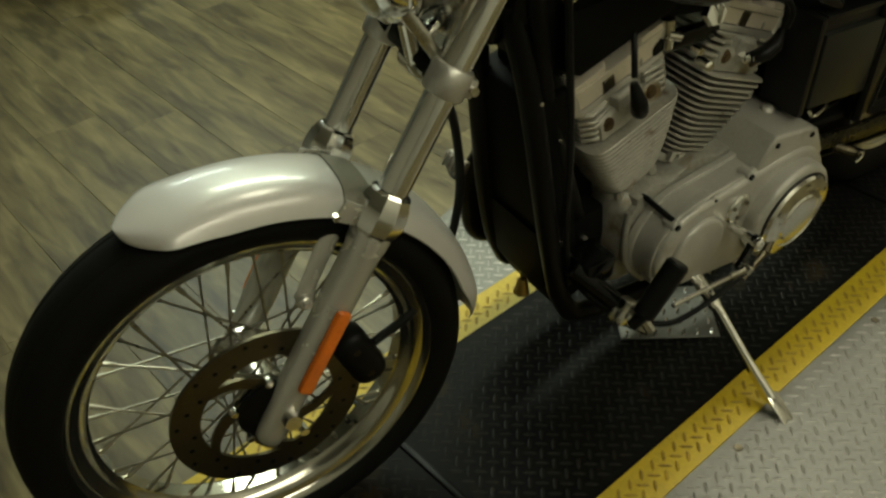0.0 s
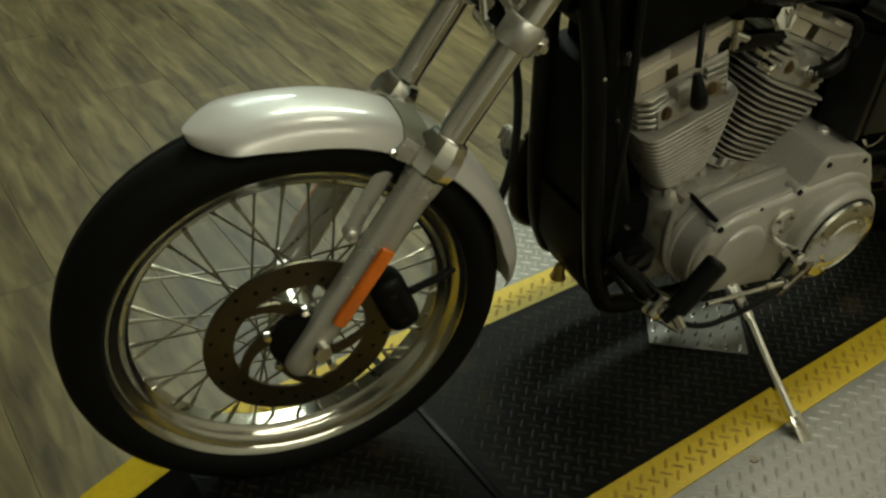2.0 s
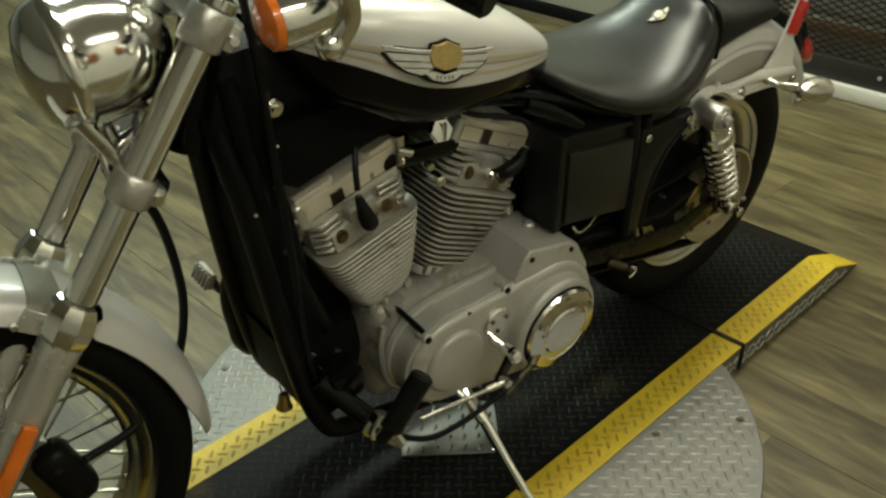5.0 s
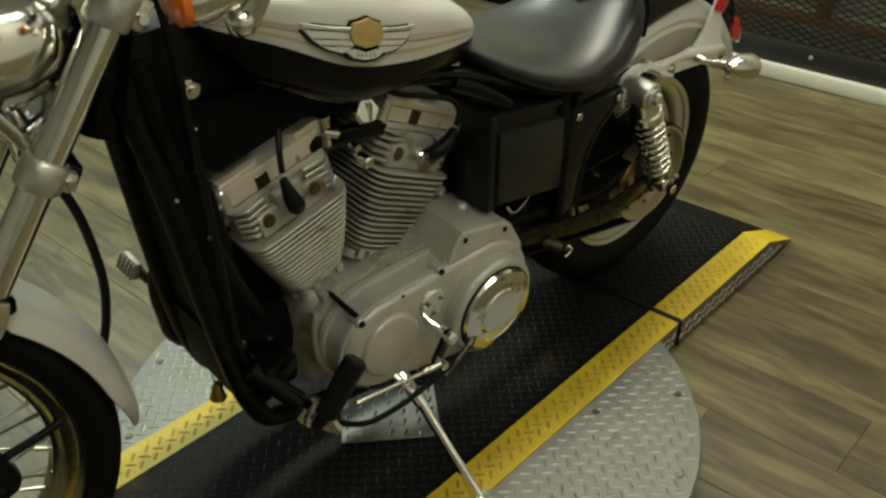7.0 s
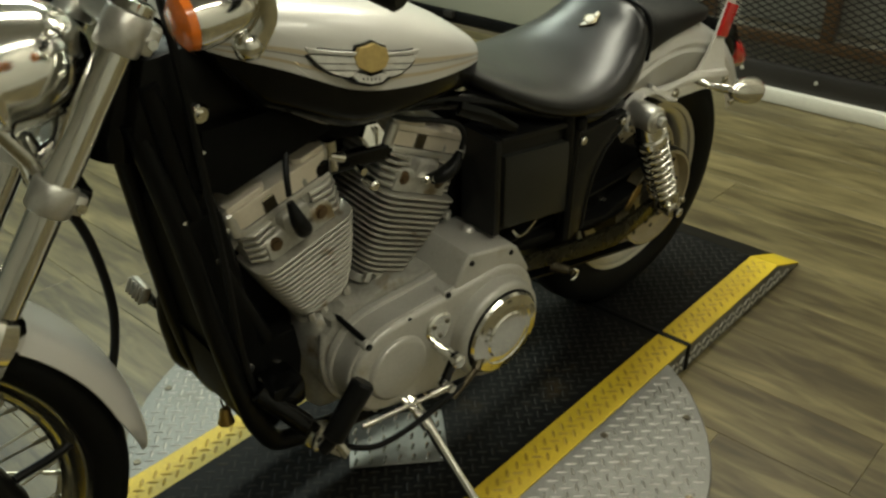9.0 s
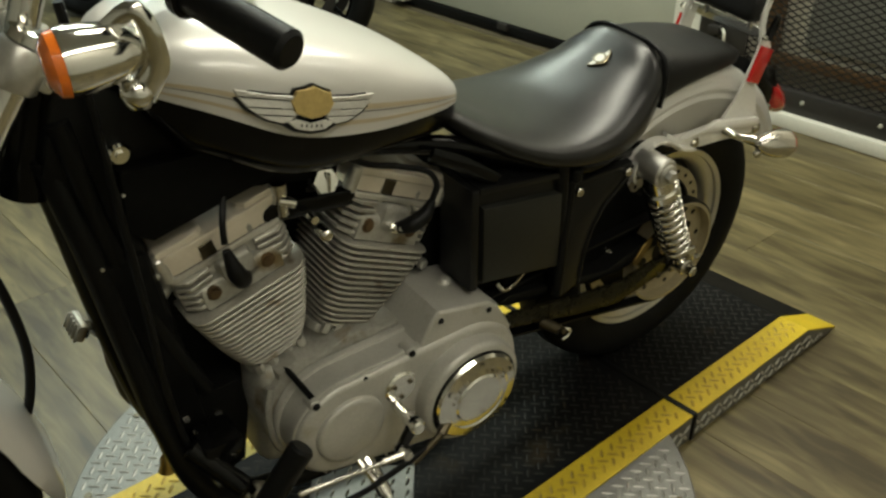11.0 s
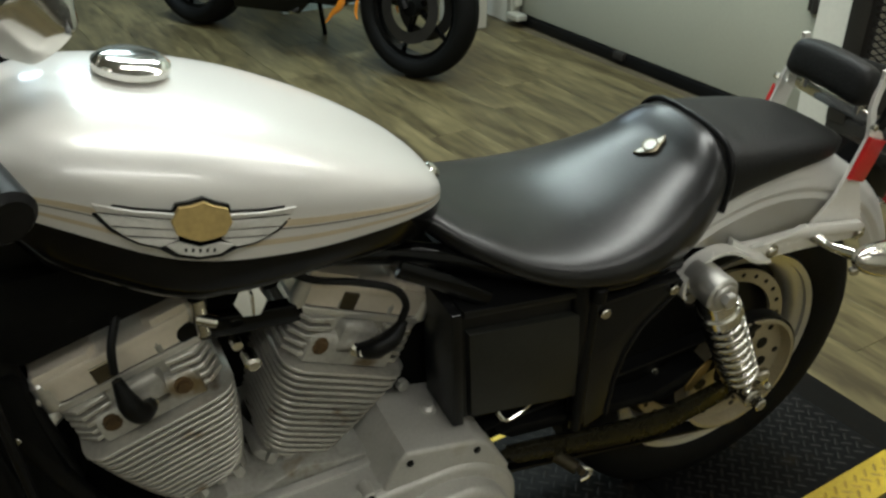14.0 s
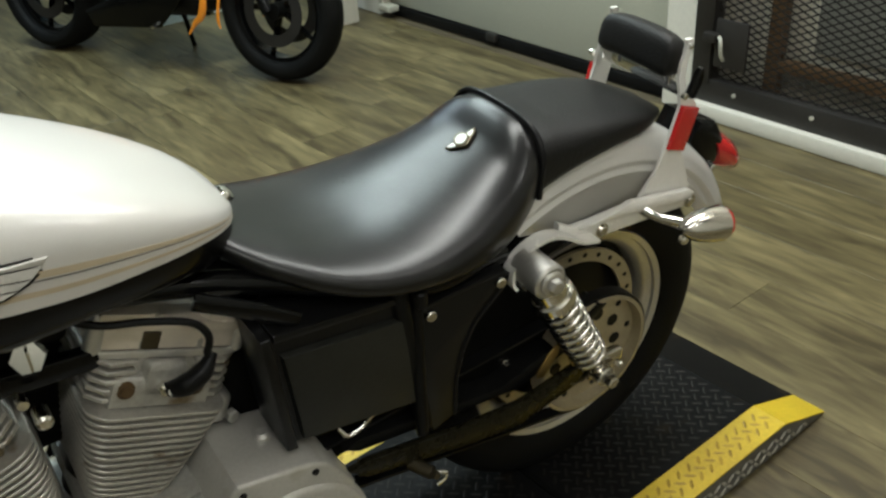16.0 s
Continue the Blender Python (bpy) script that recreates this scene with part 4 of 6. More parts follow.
# engine
CRANK = Vector((0.70, 0.018, 0.257))
engine = part("engine", cat(box((0.745, 0.0, 0.27), (0.25, 0.16, 0.2), 0.03, 3), box((0.90, 0.01, 0.31), (0.2, 0.15, 0.14), 0.025, 3)), ALLOY_DULL, bike, "V-twin engine in dull alloy")
part("crankcase_deck", prism([(0.645, 0.33), (0.86, 0.335), (0.84, 0.372), (0.765, 0.392), (0.72, 0.372), (0.675, 0.382), (0.645, 0.365)], -0.075, 0.088, 0.008, 2, SIDE), ALLOY_DULL, engine)
for lean, rise, ahead, front in ((-17.5, -0.014, -0.001, True), (24, 0.0, 0.012, False)):
    # its own frame: z up the barrel, x to the rear, y to the right
    cyl = Matrix.Translation(CRANK) @ Matrix.Rotation(radians(lean), 4, "Y") @ Matrix.Translation((ahead, 0, rise))
    # Core coloured black so the gaps between fins look shaded.
    barrel = part("cylinder", xf(lathe([(0, 0.1), (0.047, 0.1), (0.056, 0.30), (0, 0.30)], None, 24), cyl), BLACK_DULL, engine, "finned alloy cylinder, its core black for shaded fin gaps")
    part("cylinder_flange", prism(rounded(0.098, 0.15, 0.02), 0.128, 0.142, 0.003, 2, cyl), ALLOY_DULL, barrel)
    for k in range(15):
        u = k / 14
        h = 0.147 + 0.0101 * k
        wide = 0.088 + 0.088 * u ** 0.65 if front else 0.09 + 0.076 * u ** 0.8
        part("fin", prism(rounded(wide, 0.17 + 0.044 * u ** 0.7, 0.026, 4), h, h + 0.0036, 0.001, 1, cyl), FIN, barrel)
    head = part("cylinder_head", cat(prism(rounded(0.112, 0.15, 0.02), 0.292, 0.351, 0.004, 2, cyl),
                                     prism([(-0.058, -0.09), (0.056, -0.09), (0.07, -0.06), (-0.07, -0.06)], 0.294, 0.332, 0.014, 3, cyl),
                                     prism([(-0.022, -0.09), (0.022, -0.09), (0.03, -0.06), (-0.03, -0.06)], 0.31, 0.35, 0.01, 3, cyl)), ALLOY_DULL, engine, "alloy cylinder head")
    for k in range(5):
        h = 0.3 + 0.0115 * k
        for s in (-1, 1):
            part("head_fin", prism([(s * 0.034, -0.084), (s * 0.066, -0.088), (s * 0.082, -0.074), (s * 0.082, 0.07), (s * 0.07, 0.08), (s * 0.03, 0.08)][::s], h, h + 0.0052, 0.0012, 1, cyl), FIN, head)
    part("rocker_base", prism(rounded(0.182, 0.158, 0.02), 0.352, 0.3605, 0.002, 2, cyl), ALLOY, engine, "lower rocker box flange")
    part("rocker_middle", prism(rounded(0.176, 0.153, 0.02), 0.3622, 0.385, 0.002, 2, cyl), ROCKER, engine, "polished middle rocker box")
    # Strip slightly proud of the face; the dark mark is only its colour.
    part("rocker_dark_strip", prism([(-0.034, -0.0785), (-0.014, -0.0785), (-0.014, -0.07), (-0.034, -0.07)], 0.363, 0.3845, 0.001, 1, cyl), STEEL, engine, "dark strip on the rocker box face")
    part("rocker_gasket", cat(prism(rounded(0.174, 0.152, 0.02), 0.3606, 0.3621, 0, 1, cyl), prism(rounded(0.174, 0.152, 0.02), 0.3851, 0.3863, 0, 1, cyl)), BLACK_DULL, engine)
    part("rocker_top", cat(prism(rounded(0.18, 0.158, 0.02), 0.3864, 0.397, 0.003, 2, cyl),
                           prism([(-0.084, -0.076), (-0.026, -0.076), (-0.018, -0.066), (-0.018, 0.07), (-0.084, 0.07)], 0.3972, 0.406, 0.003, 2, cyl),
                           prism([(0.042, -0.076), (0.08, -0.076), (0.086, -0.062), (0.086, 0.07), (0.034, 0.07), (0.034, -0.066)], 0.3972, 0.406, 0.003, 2, cyl)), ROCKER, engine, "polished top rocker cover")
    for x in (-0.083, 0.083):
        part("rocker_bolt", xf(cat(rod((x, -0.068, 0.354), (x, -0.068, 0.396), 0.0105, 0.0095, 12, 0.003), bolt((x, -0.068, 0.396), (0, 0, 1), 0.0065, 0.006)), cyl), ALLOY, engine)
    for x in (-0.032, 0.036):
        part("rocker_screw", xf(cat(rod((x, -0.073, 0.361), (x, -0.073, 0.372), 0.005, n=10), bolt((x, -0.073, 0.372), (0, 0, 1), 0.004, 0.004)), cyl), ALLOY_DULL, engine)
    part("spark_plug", xf(cat(rod((0.0, -0.082, 0.318), (0.0, -0.098, 0.322), 0.0095, n=6), rod((0.0, -0.098, 0.322), (0.0, -0.112, 0.328), 0.0055, n=8)), cyl), CHROME, engine)
    part("plug_boot", xf(tube([(0.0, -0.102, 0.324), (0.012, -0.112, 0.336), (0.027, -0.114, 0.354), (0.036, -0.108, 0.376)] if not front else [(0.0, -0.102, 0.324), (-0.008, -0.116, 0.335), (-0.012, -0.12, 0.355), (-0.010, -0.112, 0.385)], [0.009, 0.013, 0.012, 0.0055], 12, 5), cyl), SOFT_RUBBER, engine, "black plug boot")
    for x in (-0.043, 0.038):
        part("rust_bolt", xf(lathe([(0.0115, 0.0), (0.0105, 0.002), (0.0075, 0.0025), (0.0066, 0.006), (0, 0.0065)], aim((x, -0.088, 0.316), (0, -1, 0.1)), 12), cyl), RUST, engine, "rusty head bolt", angle=30)
    for x in (-0.034, -0.012, 0.014, 0.036):
        part("base_nut", xf(bolt((x, -0.079, 0.138), (0, 0, 1), 0.0072, 0.012), cyl), ALLOY, engine)
    for x in (-0.03, 0.03):
        part("pushrod_cover", xf(rod((x, 0.09, 0.08), (x * 0.7, 0.08, 0.37), 0.011, n=10), cyl), BLACK_PAINT, engine)
part("carburettor", box((0.70, 0.075, 0.52), (0.15, 0.08, 0.2), 0.02), BLACK_MATT, engine, "black carburettor behind the cylinders")
part("oil_fitting", cat(rod((0.535, -0.02, 0.543), (0.486, -0.048, 0.523), 0.012, 0.0135, 14, 0.003), bolt((0.483, -0.05, 0.522), (-0.85, -0.45, -0.3), 0.011, 0.012), rod((0.522, -0.03, 0.56), (0.497, -0.05, 0.575), 0.011, n=14, bev=0.003)), ALLOY, engine, "alloy fitting on the head")
part("head_clamp", cat(box((0.905, -0.02, 0.448), (0.026, 0.05, 0.045), 0.01, 3, Matrix.Rotation(radians(24), 4, "Y")), bolt((0.915, -0.052, 0.44), (0.3, -1, 0), 0.009, 0.006)), ALLOY, engine, "alloy exhaust flange behind the rear cylinder")
part("plug_lead", tube([(0.577, -0.094, 0.617), (0.58, -0.085, 0.645), (0.595, -0.062, 0.675), (0.61, -0.04, 0.70)], 0.0045, 8), SOFT_RUBBER, engine, "black plug lead")
part("plug_lead", tube([(0.886, -0.104, 0.594), (0.892, -0.103, 0.615), (0.878, -0.098, 0.637), (0.835, -0.09, 0.653), (0.785, -0.085, 0.668), (0.74, -0.06, 0.69)], 0.0045, 8), SOFT_RUBBER, engine, "black plug lead")

# primary cover
PF = 0.157
primary = part("primary_cover", prism(outline([(0.718, 0.280, 0.084), (0.935, 0.265, 0.110)]), 0.09, PF, 0.010, 4, SIDE), PRIMARY, engine, "cast alloy primary cover", angle=30)
part("front_boss", prism(outline([(0.722, 0.279, 0.058)]), PF - 0.004, PF + 0.009, 0.008, 3, SIDE), PRIMARY, primary)
part("clutch_boss", prism(outline([(0.933, 0.264, 0.094)]), PF - 0.004, 0.186, 0.012, 3, SIDE), PRIMARY, primary)
part("cover_lip", prism(outline([(0.718, 0.280, 0.089), (0.935, 0.265, 0.115)]), 0.092, 0.104, 0.003, 2, SIDE), PRIMARY, primary)
part("cover_rim", prism(outline([(0.718, 0.280, 0.0875), (0.935, 0.265, 0.113)]), 0.138, 0.147, 0.003, 2, SIDE), PRIMARY, primary)
part("inner_cover", prism(outline([(0.70, 0.288, 0.084), (0.93, 0.27, 0.112)]), 0.02, 0.089, 0.006, 2, SIDE), ALLOY_DULL, primary, "dull inner primary case")
part("case_pipe", tube([(0.632, -0.085, 0.345), (0.622, -0.094, 0.30), (0.632, -0.1, 0.245), (0.665, -0.11, 0.205)], 0.006, 10), ALLOY_DULL, primary, "dull pipe along the case seam")
part("sprocket_cover", prism([(0.83, 0.33), (0.866, 0.412), (0.878, 0.424), (0.976, 0.405), (0.995, 0.392), (1.03, 0.335), (1.0, 0.28), (0.86, 0.28)], 0.03, 0.15, 0.006, 3, SIDE), PRIMARY, primary, "raised sprocket cover")
part("derby_cover", lathe([(0.078, 0.184), (0.0785, 0.190), (0.075, 0.195), (0.058, 0.1985), (0.056, 0.1965), (0.045, 0.198), (0.042, 0.201), (0.036, 0.2015), (0, 0.2015)], Matrix.Translation((0.933, 0, 0.264)) @ YAX, 56), CHROME, primary, "round chrome clutch cover", angle=25)
part("derby_gasket", lathe([(0, 0.183), (0.0815, 0.183), (0.0815, 0.1875), (0, 0.1875)], Matrix.Translation((0.933, 0, 0.264)) @ YAX, 56), BLACK_DULL, primary)
for k in range(6):
    a = radians(90 + 60 * k)
    part("derby_screw", lathe([(0, 0.199), (0.0048, 0.199), (0.0044, 0.2), (0.002, 0.1985), (0, 0.1985)], Matrix.Translation((0.933 + 0.066 * math.cos(a), 0.0025, 0.264 + 0.066 * math.sin(a))) @ YAX, 10), BLACK_DULL, primary)
for k in range(15):
    a = radians(25 + 13 * k)
    if k not in (5, 6) and k < 12:
        part("cover_mark", box((0.933 + 0.0515 * math.cos(a), -0.1985, 0.264 + 0.0515 * math.sin(a)), (0.0014 if k % 3 else 0.0022, 0.0008, 0.0045), 0, turn=Matrix.Rotation(radians(90) - a, 4, "Y")), STEEL, primary)
part("inspection_cover", lathe([(0, 0.163), (0.024, 0.163), (0.0275, 0.160), (0.0275, 0.150), (0, 0.150)], Matrix.Translation((0.808, 0, 0.319)) @ YAX, 32), CHROME, primary, "round chrome inspection cover")
for k in range(3):
    a = radians(30 + 120 * k)
    part("inspection_screw", bolt((0.808 + 0.016 * math.cos(a), -0.1635, 0.319 + 0.016 * math.sin(a)), (0, -1, 0), 0.004, 0.002, 8), STEEL, primary)
for x, z in ((0.668, 0.345), (0.748, 0.358), (0.83, 0.369), (0.644, 0.245), (0.69, 0.205), (0.80, 0.178)):
    boss = part("bolt_boss", rod((x, -PF + 0.03, z), (x, -PF + 0.005, z), 0.009, n=14, bev=0.002), PRIMARY, primary)
    part("cover_bolt", bolt((x, -PF + 0.005, z), (0, -1, 0), 0.0058, 0.004, 8), BLACK_DULL, boss)
for x, z in ((0.882, 0.415), (0.976, 0.398)):
    part("cover_bolt", bolt((x, -0.149, z - 0.008), (0, -1, 0), 0.005, 0.004, 8), BLACK_DULL, primary)
part("cover_rod", rod((0.659, -0.078, 0.368), (0.668, -0.142, 0.352), 0.0048, n=8), BLACK_DULL, primary)
part("filler_plug", rod((0.94, -0.08, 0.40), (0.94, -0.08, 0.421), 0.011, n=12, bev=0.004), PRIMARY, primary)
# gear linkage and foot controls
link = part("gear_linkage", cat(rod((0.80, -0.14, 0.288), (0.80, -0.2, 0.288), 0.009, n=12), rod((0.80, -0.19, 0.288), (0.80, -0.222, 0.288), 0.0125, n=12, bev=0.003)), CHROME, bike, "chrome gear shift linkage")
part("shift_arm", prism(outline([(0.80, 0.29, 0.011), (0.778, 0.25, 0.009)], 20), 0.205, 0.213, 0.002, 1, SIDE), BLACK_PAINT, link)
part("shift_rod", cat(rod((0.778, -0.222, 0.25), (0.60, -0.225, 0.277), 0.0038, n=10), rod((0.778, -0.222, 0.25), (0.735, -0.2225, 0.2565), 0.006, n=8), rod((0.778, -0.2, 0.25), (0.778, -0.23, 0.25), 0.008, n=8)), CHROME_WORN, link, "worn bright shift rod")
part("clutch_cable", tube([(0.84, -0.20, 0.215), (0.79, -0.205, 0.205), (0.70, -0.205, 0.188), (0.63, -0.19, 0.185), (0.57, -0.12, 0.20), (0.53, -0.06, 0.26)], 0.005, 8), SOFT_RUBBER, link, "black cable")
part("cable_ferrule", cat(rod((0.805, -0.205, 0.198), (0.86, -0.2, 0.225), 0.006, n=8), rod((0.86, -0.2, 0.225), (0.88, -0.192, 0.235), 0.008, 0.007, 8)), STEEL, link)
ctrl = part("foot_control", cat(rod((0.50, -0.10, 0.315), (0.552, -0.155, 0.255), 0.0155, n=14, bev=0.003), box((0.54, -0.10, 0.30), (0.06, 0.06, 0.05), 0.01)), BLACK_PAINT, bike, "black forward foot control")
part("control_clamp", cat(box((0.565, -0.165, 0.235), (0.03, 0.03, 0.045), 0.008, 2, Matrix.Rotation(radians(30), 4, "Y")), rod((0.55, -0.15, 0.225), (0.59, -0.20, 0.205), 0.009, n=8), rod((0.57, -0.185, 0.25), (0.58, -0.21, 0.22), 0.008, n=6), bolt((0.557, -0.185, 0.245), (0, -1, 0), 0.01, 0.008)), CHROME_WORN, ctrl, "worn chrome clamp")
part("foot_peg", cat(rod((0.558, -0.205, 0.262), (0.617, -0.205, 0.342), 0.0175, 0.0185, 16, 0.004), rod((0.545, -0.2, 0.245), (0.56, -0.205, 0.264), 0.01, n=10)), SOFT_RUBBER, ctrl, "black rubber foot peg folded up")
part("brake_pedal", cat(tube([(0.435, 0.085, 0.412), (0.442, 0.11, 0.402), (0.46, 0.15, 0.37), (0.48, 0.17, 0.33)], [0.008, 0.009, 0.009, 0.008], 12), tube([(0.48, 0.17, 0.33), (0.53, 0.15, 0.27), (0.6, 0.13, 0.22)], 0.008)), BLACK_DULL, bike, "black brake pedal")
part("pedal_pad", cat(box((0.432, 0.098, 0.418), (0.012, 0.046, 0.027), 0.004, 2, Matrix.Rotation(radians(25), 4, "Y")), *(box((0.4245, 0.078 + 0.01 * k, 0.419), (0.005, 0.004, 0.024), 0.001, 1, Matrix.Rotation(radians(25), 4, "Y")) for k in range(5))), ALLOY_DULL, bike, "worn silver pedal pad")

# exhaust on the far side
exh = part("exhaust_pipe", tube([(0.56, 0.05, 0.50), (0.51, 0.09, 0.44), (0.49, 0.125, 0.36), (0.495, 0.135, 0.28), (0.53, 0.14, 0.2), (0.70, 0.15, 0.17), (1.1, 0.16, 0.19), (1.75, 0.17, 0.26)], [0.02, 0.02, 0.021, 0.021, 0.021, 0.021, 0.03, 0.04], 14), BLACK_DULL, bike, "dark exhaust pipe")
part("pipe_shield", tube([(0.515, 0.112, 0.41), (0.503, 0.117, 0.35), (0.51, 0.122, 0.29), (0.53, 0.125, 0.215)], 0.012, 10), BRASS, exh, "brass-tinted pipe shield")

# tank
TX = [0.478, 0.5, 0.56, 0.65, 0.75, 0.85, 0.92, 0.955, 0.968]
T_TOP = [0.848, 0.872, 0.889, 0.880, 0.852, 0.806, 0.764, 0.735, 0.714]
T_SEAM = [0.836, 0.83, 0.81, 0.77, 0.75, 0.738, 0.725, 0.712, 0.706]
T_HALF = [0.05, 0.085, 0.125, 0.147, 0.145, 0.124, 0.09, 0.052, 0.02]


def tank_at(x, a):
    """The tank's skin at station x, a radians round from its right seam over the top."""
    top, seam, half = (ease(TX, v, x) for v in (T_TOP, T_SEAM, T_HALF))
    c, s = math.cos(a), math.sin(a)
    return (x, half * math.copysign(abs(c) ** 0.62, c) * (1 + 0.05 * math.sin(2 * a) ** 2), seam + (top - seam) * abs(s) ** 0.7)


upper, lower = [], []
for k in range(65):
    x = TX[0] + (TX[-1] - TX[0]) * k / 64
    seam, half = ease(TX, T_SEAM, x), ease(TX, T_HALF, x)
    upper.append([tank_at(x, math.pi * j / 36) for j in range(37)])
    under = seam - (0.074 - 0.024 * min(1, max(0, (x - 0.66) / 0.12))) * min(1, (k / 64) * 8, (1 - k / 64) * 12)
    lower.append([(x, half * 0.995 * math.copysign(abs(math.cos(math.pi * j / 16)) ** 0.6, math.cos(math.pi * j / 16)), seam - (seam - under) * abs(math.sin(math.pi * j / 16)) ** 0.5) for j in range(17)])
tank = part("fuel_tank", loft(upper, closed=False), SILVER, bike, "silver painted peanut fuel tank", angle=60)
part("tank_lower", loft(lower, closed=False), BLACK_PAINT, tank, "black painted lower half", angle=60)
for s in (-1, 1):
    for a0, a1, mat in ((0.05, 0.085, PINSTRIPE), (0.15, 0.165, STRIPE_GREY), (0.175, 0.24, PINSTRIPE)):
        strip = []
        for k in range(49):
            x = TX[0] + 0.012 + (TX[-1] - TX[0] - 0.02) * k / 48
            row = []
            for a in (a0, a1):
                p = Vector(tank_at(x, a if s > 0 else math.pi - a))
                n = Vector((0, s, 0.25)).normalized()
                row += [p - n * 0.001, p + n * 0.0007]
            strip.append([row[0], row[1], row[3], row[2]])
        part("pinstripe", loft(strip), mat, tank, "tan pinstripe" if mat is PINSTRIPE else "grey pinstripe")
cap = Matrix.Translation((0.652, 0.02, 0.882)) @ Matrix.Rotation(radians(9), 4, "Y")
part("fuel_cap", lathe([(0, 0.0165), (0.02, 0.016), (0.0305, 0.0135), (0.0345, 0.010), (0.0365, 0.0085), (0.0365, 0.002), (0.034, 0.0), (0.031, -0.002), (0.031, -0.01), (0, -0.01)], cap, 40), CHROME, tank, "chrome fuel cap", angle=40)
# winged badge, laid on the tank's flank
bc = Vector((0.667, -0.1525, 0.806))
bm_ = aim(bc, (0, -0.93, 0.22), Vector((math.sin(radians(13)), 0.25, math.cos(radians(13)))))


def bent(g):
    return [tuple(bm_ @ Vector((x, y, z - 1.9 * x * x))) for x, y, z in g[0]], g[1]


def badge_piece(name, pts, h0, h1, mat, label=""):
    """A flat piece of the badge, bent to follow the flank."""
    g = prism(pts, h0, h1, 0.0008, 1)
    vs = []
    for x, y, z in g[0]:
        p = bm_ @ Vector((x, y, z - 1.9 * x * x))
        vs.append(tuple(p))
    return part(name, (vs, g[1]), mat, badge, label, angle=25)


WING = [(-0.092, 0.017), (-0.055, 0.0135), (-0.0255, 0.0125), (-0.023, 0.019), (-0.011, 0.0215), (0.0, 0.0255), (0.011, 0.0215), (0.023, 0.019), (0.0255, 0.0125), (0.055, 0.0135), (0.092, 0.017), (0.087, 0.004), (0.073, -0.0085), (0.052, -0.0185), (0.034, -0.022), (0.02, -0.029), (0.0, -0.0315), (-0.02, -0.029), (-0.034, -0.022), (-0.052, -0.0185), (-0.073, -0.0085), (-0.087, 0.004)][::-1]
badge = part("tank_badge", bent(prism(WING, -0.012, 0.001, 0.0, 1)), BLACK_PAINT, tank, "winged badge in silver, black and gold")
for s in (-1, 1):
    def flip(pts):
        return pts if s > 0 else [(-x, y) for x, y in pts][::-1]
    badge_piece("wing", flip([(0.0215, 0.0108), (0.0225, 0.0058), (0.0845, 0.0080), (0.0890, 0.0148), (0.055, 0.0115)]), 0.001, 0.0042, BADGE_SILVER, "silver wing bar")
    badge_piece("feather", flip([(0.0225, 0.0044), (0.0215, -0.0034), (0.0745, -0.0030), (0.0840, 0.0066)]), 0.001, 0.0038, BADGE_SILVER)
    badge_piece("feather", flip([(0.0215, -0.0044), (0.0185, -0.0112), (0.0630, -0.0106), (0.0735, -0.0042)]), 0.001, 0.0036, BADGE_SILVER)
    badge_piece("feather", flip([(0.0180, -0.0122), (0.0330, -0.0198), (0.0500, -0.0168), (0.0620, -0.0118)]), 0.001, 0.0034, BADGE_SILVER)
badge_piece("scroll", [(-0.03, -0.0175), (-0.018, -0.0145), (0.0, -0.019), (0.018, -0.0145), (0.03, -0.0175), (0.018, -0.0255), (0.0, -0.028), (-0.018, -0.0255)], 0.001, 0.0044, BADGE_SILVER)
badge_piece("shield", [(0.0, 0.0225), (0.010, 0.0185), (0.021, 0.0165), (0.0265, 0.004), (0.021, -0.0075), (0.010, -0.0115), (0.0, -0.0135), (-0.010, -0.0115), (-0.021, -0.0075), (-0.0265, 0.004), (-0.021, 0.0165), (-0.010, 0.0185)], 0.001, 0.006, GOLD, "gold shield")
for k in range(5):
    badge_piece("letter_bar", [(-0.014 + 0.0062 * k, -0.0235), (-0.011 + 0.0062 * k, -0.0235), (-0.011 + 0.0062 * k, -0.0195), (-0.014 + 0.0062 * k, -0.0195)], 0.004, 0.0046, BLACK_PAINT)

# seat
SX = [0.905, 0.93, 0.98, 1.06, 1.14, 1.22, 1.29, 1.325, 1.345]
S_TOP = [0.714, 0.710, 0.686, 0.656, 0.646, 0.657, 0.688, 0.719, 0.721]
S_LOW = [0.69, 0.672, 0.638, 0.602, 0.582, 0.570, 0.566, 0.574, 0.59]
S_HALF = [0.035, 0.065, 0.106, 0.142, 0.154, 0.148, 0.127, 0.11, 0.099]


def cushion(X, top_, low_, half_, steps, n, py, pz, lean=0.0, taper=0.0):
    rings = []
    for k in range(steps + 1):
        x = X[0] + (X[-1] - X[0]) * k / steps
        top, low, half = (ease(X, v, x) for v in (top_, low_, half_))
        mid = (top + low) / 2
        ring_ = []
        for j in range(n):
            a = 2 * math.pi * j / n
            c, s = math.cos(a), math.sin(a)
            y = half * math.copysign(abs(c) ** py, c) * (1 - taper * max(0, s) ** 1.6)
            z = mid + (top - low) / 2 * math.copysign(abs(s) ** pz, s)
            ring_.append((x + lean * (z - 0.575) * min(1, max(0, (x - 1.14) / 0.16)), y, z))
        rings.append(ring_)
    return loft(rings)


